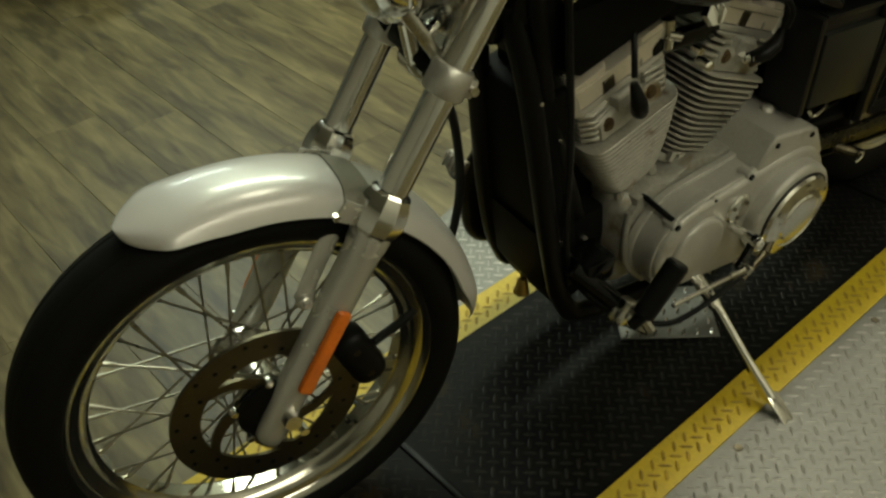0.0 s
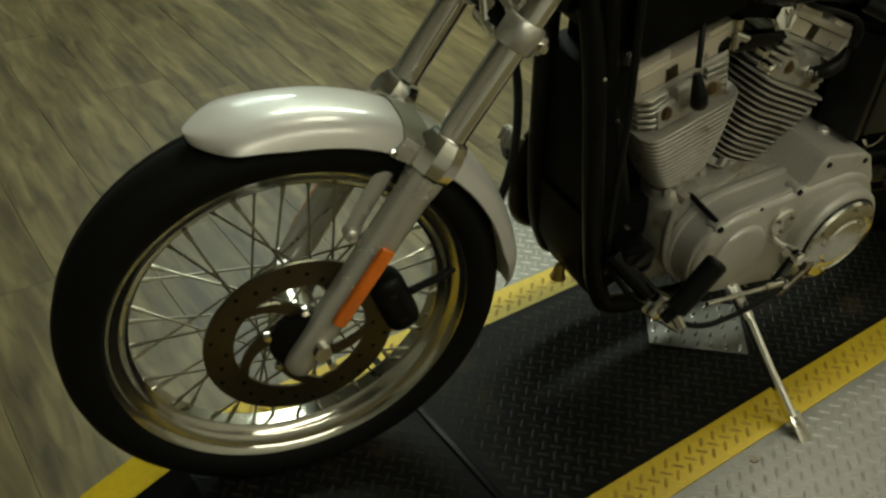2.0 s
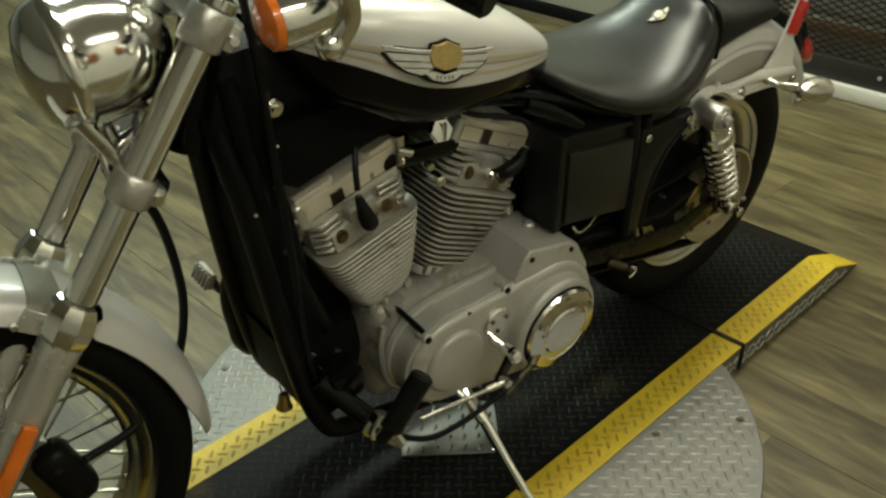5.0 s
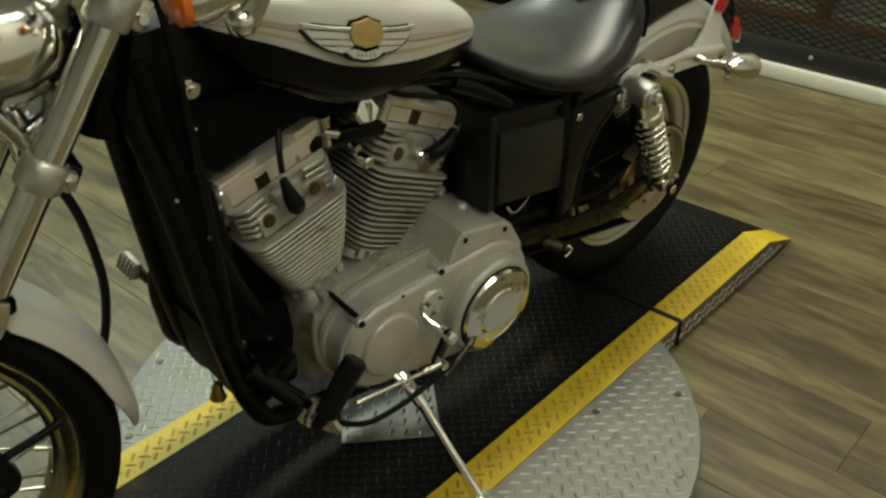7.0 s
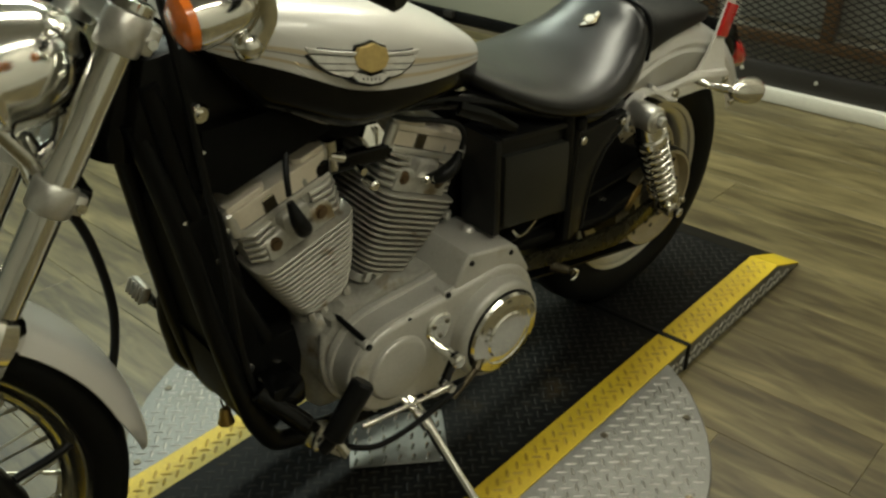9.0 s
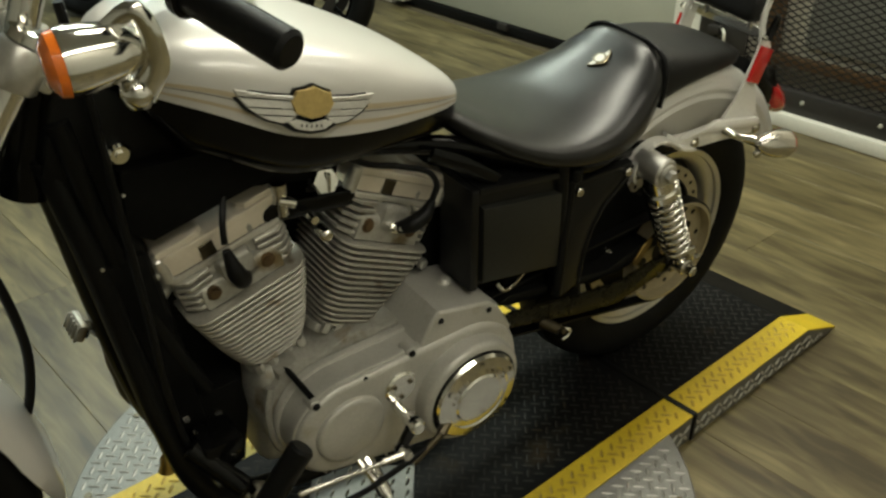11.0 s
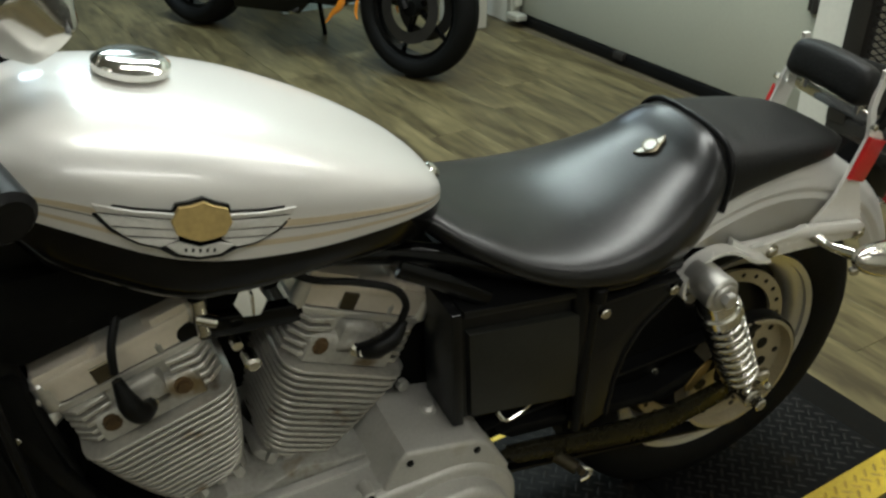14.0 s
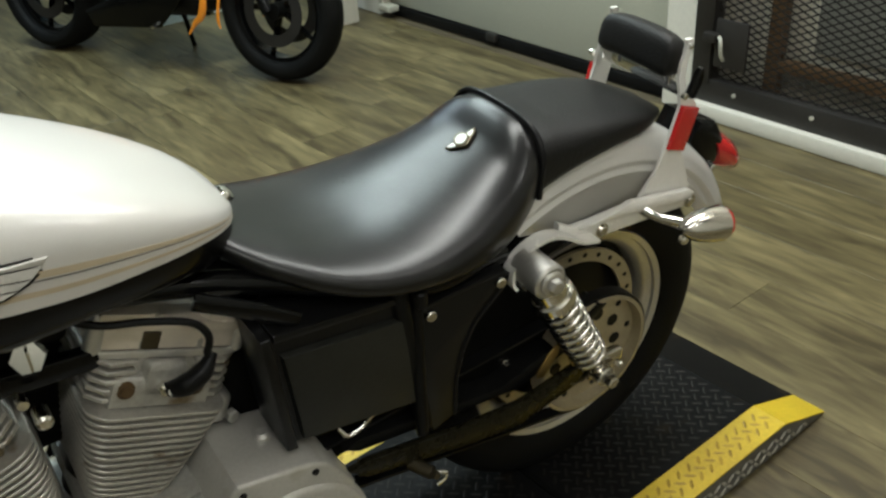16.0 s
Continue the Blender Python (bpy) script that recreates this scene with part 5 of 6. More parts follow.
seat = part("seat", cushion(SX, S_TOP, S_LOW, S_HALF, 64, 64, 0.6, 0.68, 0.1, 0.22), LEATHER, bike, "black vinyl rider seat with a raised rear", angle=60)
PX = [1.335, 1.347, 1.40, 1.48, 1.56, 1.618]
P_TOP, P_LOW, P_HALF = [0.70, 0.712, 0.706, 0.697, 0.682, 0.658], [0.60, 0.612, 0.632, 0.643, 0.645, 0.64], [0.095, 0.1, 0.099, 0.092, 0.077, 0.042]
part("pillion_pad", cushion(PX, P_TOP, P_LOW, P_HALF, 36, 48, 0.5, 0.6, 0.1), LEATHER_MATT, seat, "matt black pillion pad", angle=60)
welt = []
for k in range(25):
    a = math.pi * (0.0 + k / 24)
    top, low, half = 0.722, 0.628, 0.102
    welt.append((1.344 + 0.1 * (low + (top - low) * abs(math.sin(a)) ** 0.55 - 0.575), half * math.copysign(abs(math.cos(a)) ** 0.55, math.cos(a)), low + (top - low) * abs(math.sin(a)) ** 0.55))
part("seat_welt", tube(welt, 0.0045, 8, 1), SOFT_RUBBER, seat, "black welt")
sb = aim((1.294, -0.004, 0.689), (-0.5, -0.02, 0.84))
badge_at = sb @ Matrix.Rotation(radians(75), 4, "Z")
sbadge = part("seat_badge", xf(prism([(-0.024, 0.004), (-0.02, -0.004), (-0.011, -0.009), (-0.005, -0.014), (0.0, -0.0155), (0.005, -0.014), (0.011, -0.009), (0.02, -0.004), (0.024, 0.004), (0.011, 0.0045), (0.007, 0.011), (0.0, 0.0135), (-0.007, 0.011), (-0.011, 0.0045)], -0.004, 0.0008, 0.0008, 2), badge_at), STEEL, seat, "worn winged seat badge")
part("badge_face", xf(cat(prism(outline([(0, 0, 0.0085)], 20), 0.0008, 0.0018, 0.0004, 1), *(prism([(q * 0.0115, 0.0025), (q * 0.021, 0.0022), (q * 0.0185, -0.0025), (q * 0.011, -0.0065), (q * 0.0105, -0.001)][::-q], 0.0008, 0.0016, 0.0004, 1) for q in (-1, 1))), badge_at), BADGE_SILVER, sbadge, "worn silver face")


def ribbon(pts, y0, y1, t):
    """A bent flat bar that follows x, z points, t thick, standing out along -y."""
    pts = smooth_path([Vector((x, 0, z)) for x, z in pts], 4)
    over, under = [], []
    for k, q in enumerate(pts):
        d = (pts[min(k + 1, len(pts) - 1)] - pts[max(k - 1, 0)]).normalized()
        n = Vector((-d.z, 0, d.x)) * t / 2
        over.append((q + n).xz)
        under.append((q - n).xz)
    rings = [[(a[0], -y0, a[1]), (a[0], -y1, a[1]), (b[0], -y1, b[1]), (b[0], -y0, b[1])] for a, b in zip(over, under)]
    return loft(rings)


# rear fender
def rear_profile(u):
    skirt = table([0, 0.05, 0.17, 0.28, 0.4, 0.5, 0.75, 1], [-0.004, 0.016, 0.054, 0.058, 0.05, 0.03, 0.012, 0.004], u)
    w = 0.086 - 0.012 * u
    half = [(0.0, 0.0), (0.4 * w, 0.002), (0.72 * w, 0.008), (0.88 * w, 0.018), (0.945 * w, 0.027), (0.955 * w, 0.032), (1.015 * w, 0.037), (1.02 * w, 0.040), (0.962 * w, 0.046), (0.962 * w, 0.051), (1.02 * w, 0.0545), (1.025 * w, 0.057), (0.98 * w, 0.0605), (0.99 * w, 0.065 + skirt)]
    return [(-y, d) for y, d in half[::-1]] + half[1:]


part("rear_fender", shift(arch(lambda u: 0.374 - 0.018 * u, rear_profile, radians(119), radians(26), 44), REAR.x, 0, REAR.z), SILVER, bike, "silver painted rear fender", angle=60)
for s in (-1, 1):
    fl = (lambda g: g) if s < 0 else mirrored
    strut = part("fender_strut", fl(cat(prism([(1.395, 0.568), (1.42, 0.552), (1.46, 0.549), (1.52, 0.550), (1.655, 0.530), (1.668, 0.518), (1.66, 0.504), (1.55, 0.511), (1.50, 0.513), (1.445, 0.517), (1.42, 0.532), (1.395, 0.542)][::-1], 0.086, 0.096, 0.003, 2, SIDE),
                                        ribbon([(1.455, 0.529), (1.425, 0.537), (1.40, 0.553), (1.372, 0.566), (1.345, 0.567), (1.318, 0.556), (1.303, 0.538), (1.302, 0.517), (1.309, 0.505)], 0.0965, 0.119, 0.0045))), BRIGHT, bike, "polished fender strut")
    part("strut_trim", fl(prism([(1.43, 0.548), (1.51, 0.559), (1.52, 0.563), (1.645, 0.542), (1.660, 0.532), (1.652, 0.523), (1.57, 0.535), (1.50, 0.546)][::-1], 0.0965, 0.105, 0.003, 2, SIDE)), BRIGHT, strut)
    for x, y, z in ((1.478, 0.096, 0.527), (1.66, 0.096, 0.513)):
        part("strut_bolt", fl(cat(bolt((x, -y, z), (0, -1, 0), 0.008, 0.006, 12), rod((x, -y + 0.002, z), (x, -y - 0.002, z), 0.0115, n=16))), CHROME_WORN, strut)
    # shock absorber
    a, b = Vector((1.328, 0.138 * s, 0.537)), Vector((1.464, 0.138 * s, 0.294))
    d = (b - a).normalized()
    shock = part("shock", cat(rod(a - d * 0.012, a.lerp(b, 0.17), 0.024, 0.027, 28, 0.005), rod(a, b, 0.013), rod(a.lerp(b, 0.16), a.lerp(b, 0.235), 0.0315, 0.0325, 28, 0.003)), CHROME, bike, "chrome shock absorber")
    part("top_cap", cat(rod(a + Vector((0, -0.034 * s, 0)), a + Vector((0, 0.025 * s, 0)), 0.0255, 0.0255, 32, 0.003), rod(a + Vector((0, 0.024 * s, 0)), a + Vector((0, 0.029 * s, 0)), 0.018, n=24, bev=0.002), rod(a + Vector((0, 0.028 * s, 0)), a + Vector((0, 0.040 * s, 0)), 0.0115, n=6, bev=0.002)), ALLOY, shock)
    coil = []
    m3 = aim((0, 0, 0), d).to_3x3()
    for k in range(8 * 16 + 1):
        u, th = k / (8 * 16), 2 * math.pi * k / 16
        coil.append(a.lerp(b, 0.25 + 0.56 * u) + m3 @ Vector(((0.0275 - 0.002 * u) * math.cos(th), (0.0275 - 0.002 * u) * math.sin(th), 0)))
    part("spring", tube(coil, 0.0045, 10, 1), CHROME, shock, "chrome coil spring")
    part("lower_eye", cat(rod(a.lerp(b, 0.80), a.lerp(b, 0.93), 0.024, 0.013, 16, 0.002), rod(b + Vector((0, -0.02, 0)), b + Vector((0, 0.022, 0)), 0.017, n=16, bev=0.002), rod(b + Vector((0, 0.02 * s, 0)), b + Vector((0, 0.036 * s, 0)), 0.011, n=6, bev=0.002), bolt(b + Vector((0.02, 0.02 * s, 0.02)), (0, s, 0), 0.006, 0.006)), CHROME_WORN, shock)
    # sissy bar side
    sissy = part("sissy_bar", fl(cat(prism([(1.553, 0.553), (1.662, 0.534), (1.645, 0.572), (1.629, 0.608), (1.646, 0.676), (1.634, 0.694), (1.612, 0.688), (1.593, 0.622), (1.58, 0.588)], 0.0865, 0.0915, 0.0015, 1, SIDE),
                                     loft([[(x - 0.006, -y - 0.003, z), (x + 0.006, -y - 0.003, z), (x + 0.006, -y + 0.003, z), (x - 0.006, -y + 0.003, z)] for x, y, z in ((1.617, 0.0895, 0.68), (1.616, 0.086, 0.70), (1.616, 0.079, 0.722), (1.621, 0.0755, 0.742), (1.627, 0.075, 0.758), (1.627, 0.075, 0.771), (1.625, 0.0745, 0.775))]))), BRIGHT, bike, "polished sissy bar plate")
    part("reflector", fl(prism([(1.594, 0.621), (1.626, 0.610), (1.645, 0.674), (1.611, 0.686)], 0.0915, 0.099, 0.003, 2, SIDE)), RED, sissy, "red reflector strip")
    part("bar_bolt", fl(cat(bolt((1.612, -0.0955, 0.70), (0, -1, 0), 0.005, 0.003, 10), bolt((1.627, -0.0785, 0.764), (0, -1, 0), 0.0035, 0.003, 10))), CHROME, sissy)
    # rear indicator
    c = Vector((1.606, 0.17 * s, 0.527))
    ri = part("rear_indicator", lathe([(0, -0.044), (0.008, -0.041), (0.016, -0.03), (0.0225, -0.012), (0.0265, 0.012), (0.0275, 0.034), (0, 0.034)], aim(c, (0.98, 0.06 * s, -0.2)), 32), CHROME_WORN, bike, "polished bullet indicator", angle=40)
    part("lens", lathe([(0.027, 0.034), (0.025, 0.041), (0.016, 0.046), (0, 0.047)], aim(c, (0.98, 0.06 * s, -0.2)), 32), RED, ri, "red lens")
    part("stalk", cat(tube([(1.555, 0.098 * s, 0.536), (1.565, 0.12 * s, 0.53), (1.582, 0.152 * s, 0.53)], [0.009, 0.0065, 0.010], 12, 4, 0.8), bolt((1.575, 0.166 * s, 0.512), (-0.4, s, -0.2), 0.007, 0.005, 10)), CHROME, ri)
pad = cushion([-0.082, -0.078, -0.066, -0.03, 0.03, 0.066, 0.078, 0.082], [0.014, 0.024, 0.034, 0.039, 0.039, 0.034, 0.024, 0.014], [-0.014, -0.023, -0.028, -0.026, -0.026, -0.028, -0.023, -0.014], [0.012, 0.018, 0.022, 0.024, 0.024, 0.022, 0.018, 0.012], 36, 32, 0.6, 0.6)
PADM = Matrix.Translation((1.612, 0.0, 0.743)) @ Matrix.Rotation(radians(12), 4, "Y") @ Matrix.Rotation(radians(90), 4, "Z") @ Matrix.Scale(0.89, 4)
back = part("backrest", xf(pad, PADM), LEATHER_MATT, bike, "black padded backrest", angle=60)
part("backrest_stay", cat(box((1.625, 0.0, 0.70), (0.006, 0.165, 0.02), 0.002), rod((1.628, -0.05, 0.70), (1.62, -0.05, 0.76), 0.008), rod((1.628, 0.05, 0.70), (1.62, 0.05, 0.76), 0.008)), CHROME, back)
part("stay_clip", tube([(1.622, -0.092, 0.70), (1.638, -0.092, 0.732), (1.644, -0.09, 0.715), (1.632, -0.09, 0.69)], 0.005, 8), BLACK_PAINT, back)
tail = part("tail_lamp", shift(cat(prism([(1.68, 0.585), (1.70, 0.618), (1.74, 0.606), (1.765, 0.57), (1.755, 0.525), (1.72, 0.535)], -0.04, 0.04, 0.01, 2, SIDE)), 0.03, 0, -0.015), BLACK_PAINT, bike, "black tail lamp housing")
part("lens", shift(loft([[(1.752 + 0.085 * math.sin(u) - 0.02 * v * math.cos(u), 0.043 * math.cos(t) * math.cos(u) ** 0.5, 0.552 - 0.05 * math.sin(u) + 0.046 * math.sin(t) * math.cos(u) ** 0.5) for t in (2 * math.pi * j / 28 for j in range(28)) for v in (math.sin(t),)] for u in (0, 0.35, 0.7, 1.0, 1.25, 1.45)]), 0.03, 0, -0.015), RED, tail, "red tail lamp lens", angle=60)
part("plate_bracket", cat(box((1.76, -0.02, 0.49), (0.01, 0.05, 0.06), 0.004, 2, Matrix.Rotation(radians(35), 4, "Y"))), CHROME_WORN, tail)

# frame
frame_ = part("frame", tube([(0.385, 0.0, 0.70), (0.412, 0.0, 0.80), (0.43, 0, 0.87)], 0.03, 18), BLACK_PAINT, bike, "black tubular frame")
for s in (-1, 1):
    part("down_tube", tube([(0.405, 0.03 * s, 0.75), (0.43, 0.055 * s, 0.62), (0.475, 0.075 * s, 0.36), (0.515, 0.08 * s, 0.215), (0.575, 0.085 * s, 0.165), (0.8, 0.1 * s, 0.15), (1.08, 0.11 * s, 0.2)], 0.0165, 12), BLACK_DULL, frame_)
    part("top_rail", tube([(0.42, 0.02 * s, 0.80), (0.62, 0.03 * s, 0.71), (0.92, 0.07 * s, 0.655), (1.15, 0.112 * s, 0.578), (1.30, 0.09 * s, 0.556)], 0.0145, 12), BLACK_PAINT, frame_)
    part("rear_stay", tube([(1.12, 0.12 * s, 0.60), (1.14, 0.115 * s, 0.45), (1.165, 0.108 * s, 0.33)], 0.013, 12), BLACK_DULL, frame_)
    part("swingarm", tube([(1.06, 0.1 * s, 0.295), (1.28, 0.109 * s, 0.272), (1.43, 0.111 * s, 0.27), (1.51, 0.116 * s, 0.286)], [0.016, 0.014, 0.014, 0.018], 12, 6, 0.55), BLACK_DULL, frame_, "black swingarm")
    part("axle_block", cat(box((1.488, 0.122 * s, 0.288), (0.07, 0.018, 0.04), 0.006), rod((1.486, 0.105 * s, 0.29), (1.486, 0.14 * s, 0.29), 0.014, n=6)), CHROME_WORN, frame_)
part("belt_guard", prism([(1.04, 0.345), (1.06, 0.355), (1.30, 0.32), (1.40, 0.352), (1.48, 0.40), (1.50, 0.388), (1.43, 0.33), (1.33, 0.30), (1.06, 0.332)], 0.072, 0.106, 0.004, 2, SIDE), BLACK_DULL, frame_, "black upper belt guard")
part("belt_guard", prism([(1.03, 0.33), (1.06, 0.333), (1.21, 0.306), (1.32, 0.296), (1.43, 0.317), (1.466, 0.335), (1.472, 0.326), (1.43, 0.272), (1.32, 0.247), (1.21, 0.266), (1.06, 0.302)], 0.118, 0.127, 0.0025, 2, SIDE), GUARD, frame_, "black lower guard rail")
part("neck_gusset", prism([(0.395, 0.74), (0.42, 0.83), (0.47, 0.835), (0.56, 0.77), (0.56, 0.70), (0.47, 0.66), (0.42, 0.67)], -0.05, 0.05, 0.006, 2, SIDE), BLACK_DULL, frame_)
part("neck_bolt", cat(rod((0.477, -0.048, 0.752), (0.477, -0.064, 0.752), 0.0135, n=20, bev=0.003), rod((0.477, -0.06, 0.752), (0.477, -0.068, 0.752), 0.006, n=6)), CHROME, frame_, "chrome neck bolt")
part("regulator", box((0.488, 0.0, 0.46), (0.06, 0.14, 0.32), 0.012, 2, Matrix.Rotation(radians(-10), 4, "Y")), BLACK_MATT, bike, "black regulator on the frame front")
# Added black fillers paint shade into the gaps before and behind the cylinders.
part("front_gap_filler", prism([(0.455, 0.68), (0.57, 0.67), (0.56, 0.56), (0.60, 0.43), (0.635, 0.31), (0.60, 0.25), (0.505, 0.25), (0.48, 0.42)], -0.05, 0.015, 0.008, 2, SIDE), BLACK_MATT, bike, "black filler for the dark gap between the frame tubes and the engine")
part("rear_gap_filler", prism([(0.935, 0.62), (0.985, 0.60), (0.985, 0.40), (0.94, 0.37), (0.90, 0.38), (0.92, 0.46)], -0.07, 0.025, 0.008, 2, SIDE), BLACK_MATT, bike, "black filler for the dark gap behind the rear cylinder")
# Inner plate and wheel guard carry the darkness below the seat in their colour.
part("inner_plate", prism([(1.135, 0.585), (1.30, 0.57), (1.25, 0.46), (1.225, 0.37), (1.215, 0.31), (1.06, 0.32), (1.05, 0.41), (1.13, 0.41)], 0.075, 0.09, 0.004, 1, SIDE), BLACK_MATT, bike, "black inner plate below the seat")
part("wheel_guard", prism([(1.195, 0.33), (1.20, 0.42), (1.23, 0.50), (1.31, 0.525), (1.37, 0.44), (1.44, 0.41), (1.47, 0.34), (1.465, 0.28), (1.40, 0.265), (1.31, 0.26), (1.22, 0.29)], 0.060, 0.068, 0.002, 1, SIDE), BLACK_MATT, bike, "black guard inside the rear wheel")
part("guard_slot", prism([(1.408, 0.352), (1.405, 0.336), (1.379, 0.301), (1.367, 0.305), (1.366, 0.314), (1.384, 0.343), (1.398, 0.354)][::-1], 0.1062, 0.1085, 0.001, 1, SIDE), BRASS, frame_, "pale brass slot in the belt guard")
part("guard_bolt", cat(rod((1.333, -0.064, 0.324), (1.333, -0.073, 0.324), 0.011, n=14), bolt((1.333, -0.073, 0.324), (0, -1, 0), 0.0085, 0.007)), CHROME_WORN, frame_)
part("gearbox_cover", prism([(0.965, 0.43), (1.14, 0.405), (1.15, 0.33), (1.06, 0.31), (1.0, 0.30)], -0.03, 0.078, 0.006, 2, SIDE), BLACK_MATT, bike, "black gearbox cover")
# Mount made bigger to black out the gap behind the down tubes.
part("front_mount", prism([(0.47, 0.36), (0.60, 0.36), (0.61, 0.30), (0.60, 0.20), (0.53, 0.17), (0.49, 0.24)], -0.06, 0.06, 0.006, 2, SIDE), BLACK_MATT, bike, "black front engine mount, enlarged to fill the dark gap")
for x, z in ((0.51, 0.335), (0.56, 0.31), (0.535, 0.24)):
    part("mount_bolt", bolt((x, -0.062, z), (0, -1, 0), 0.009, 0.01), CHROME_WORN, bike, "worn mount bolt")
# Added blocks: the shade under the tank as black, hiding the rocker tops.
part("under_tank_filler", prism([(0.50, 0.632), (0.58, 0.655), (0.665, 0.678), (0.665, 0.735), (0.47, 0.735), (0.47, 0.65)], -0.03, 0.072, 0.008, 2, SIDE), BLACK_MATT, bike, "black block painting the shade under the tank")
part("under_tank_filler", cat(box((0.70, 0.0, 0.668), (0.14, 0.1, 0.05), 0.012, 2, Matrix.Rotation(radians(10), 4, "Y"))), BLACK_MATT, bike, "second black block painting the shade under the tank")
part("engine_stay", cat(prism(outline([(0.66, 0.615, 0.014), (0.775, 0.605, 0.013)]), 0.045, 0.06, 0.003, 2, SIDE)), BLACK_PAINT, bike, "black engine stay")
part("stay_bolt", cat(rod((0.713, -0.085, 0.592), (0.713, -0.112, 0.592), 0.009, n=12, bev=0.003), rod((0.70, -0.085, 0.615), (0.70, -0.1, 0.615), 0.006, n=8)), CHROME, bike, "chrome stay bolt")
part("key_switch", cat(lathe([(0.0, 0.0), (0.017, 0.0), (0.0195, 0.006), (0.017, 0.014), (0, 0.016)], aim((0.72, -0.085, 0.662), (-0.15, -0.9, 0.35)), 6), box((0.7185, -0.102, 0.668), (0.003, 0.008, 0.026), 0.001)), CHROME, bike, "chrome key switch", angle=15)
part("fuel_tap", cat(rod((0.675, -0.06, 0.61), (0.672, -0.055, 0.655), 0.008, 0.010, 12), rod((0.668, -0.062, 0.635), (0.688, -0.068, 0.628), 0.007, n=10)), CHROME_WORN, bike, "worn fuel tap")
part("speedo_cable", tube([(0.44, -0.06, 0.93), (0.452, -0.07, 0.82), (0.462, -0.085, 0.68), (0.472, -0.095, 0.55), (0.485, -0.095, 0.40), (0.51, -0.09, 0.27)], 0.0055, 8), SOFT_RUBBER, bike, "black control cable")
part("wiring_loom", tube([(0.42, -0.05, 0.80), (0.455, -0.055, 0.62), (0.50, -0.06, 0.48), (0.55, -0.05, 0.36)], 0.013, 10), BLACK_DULL, bike, "black wiring loom")
part("wiring_loom", tube([(0.46, -0.03, 0.70), (0.49, -0.05, 0.56), (0.515, -0.04, 0.44)], 0.016, 10), BLACK_DULL, bike, "black wiring loom")
for x, y, z, r in ((0.436, -0.07, 0.617, 0.0035), (0.472, -0.07, 0.706, 0.003), (0.468, -0.07, 0.646, 0.004), (0.476, -0.07, 0.542, 0.004)):
    part("loom_clip", cat(bolt((x, y, z), (-0.3, -0.9, 0.2), r, 0.003, 8), rod((x, y + 0.02, z), (x, y, z), r * 0.6, n=6)), CHROME_WORN, bike, "small bright loom clip")
part("tank_screw", lathe([(0, 0), (0.012, 0), (0.011, 0.005), (0.005, 0.008), (0, 0.008)], aim((0.968, 0.0, 0.716), (0.75, -0.1, 0.65)), 16), CHROME, tank, "chrome tank screw")
# boxes behind the engine
bcover = part("battery_cover", prism([(0.944, 0.594), (1.126, 0.574), (1.144, 0.392), (0.96, 0.418)], 0.05, 0.119, 0.006, 3, SIDE), PLASTIC, bike, "black battery cover")
part("cover_panel", prism([(0.962, 0.566), (1.124, 0.547), (1.139, 0.400), (0.976, 0.426)], 0.117, 0.13, 0.005, 2, SIDE), PANEL, bcover, "dull black panel")
part("cover_lip", prism([(0.938, 0.60), (0.952, 0.599), (0.968, 0.416), (0.953, 0.418)], 0.05, 0.129, 0.004, 2, SIDE), PLASTIC, bcover)
part("cover_lip", prism([(0.954, 0.60), (1.128, 0.581), (1.127, 0.570), (0.955, 0.588)], 0.05, 0.127, 0.004, 2, SIDE), PLASTIC, bcover)
scover = part("side_cover", prism([(1.15, 0.549), (1.278, 0.555), (1.288, 0.546), (1.284, 0.528), (1.238, 0.487), (1.217, 0.447), (1.207, 0.40), (1.205, 0.335), (1.168, 0.32), (1.152, 0.45)], 0.112, 0.122, 0.004, 2, SIDE), PLASTIC, bike, "black side cover plate")
part("cover_lip", prism([(1.15, 0.552), (1.28, 0.558), (1.28, 0.552), (1.15, 0.546)][::-1], 0.112, 0.1265, 0.002, 2, SIDE), PLASTIC, scover)
part("cover_lip", prism([(1.290, 0.546), (1.285, 0.526), (1.239, 0.485), (1.219, 0.446), (1.209, 0.40), (1.207, 0.335), (1.202, 0.335), (1.204, 0.40), (1.213, 0.448), (1.235, 0.489), (1.28, 0.53), (1.284, 0.546)][::-1], 0.113, 0.1245, 0.0015, 1, SIDE), PLASTIC, scover)
for x, z in ((1.163, 0.534), (1.272, 0.54)):
    part("cover_bolt", bolt((x, -0.125, z), (0, -1, 0), 0.008, 0.006, 12), CHROME_WORN, scover)
# Solid black bodies; the shade behind the side covers is in their colour.
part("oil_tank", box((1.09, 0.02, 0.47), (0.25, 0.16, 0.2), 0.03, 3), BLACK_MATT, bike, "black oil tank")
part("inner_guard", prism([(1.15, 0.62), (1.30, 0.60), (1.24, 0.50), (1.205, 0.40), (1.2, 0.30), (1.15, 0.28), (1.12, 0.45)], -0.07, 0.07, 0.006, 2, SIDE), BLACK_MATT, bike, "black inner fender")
part("seat_latch", cat(rod((1.145, -0.13, 0.56), (1.145, -0.13, 0.585), 0.010, n=12, bev=0.003), rod((1.145, -0.13, 0.34), (1.145, -0.12, 0.565), 0.009, n=10)), BLACK_DULL, bike, "black seat bracket")
part("oil_hook", tube([(1.035, -0.098, 0.385), (1.045, -0.105, 0.372), (1.065, -0.105, 0.375), (1.09, -0.1, 0.387)], 0.0032, 8), CHROME, bike, "small chrome hook")
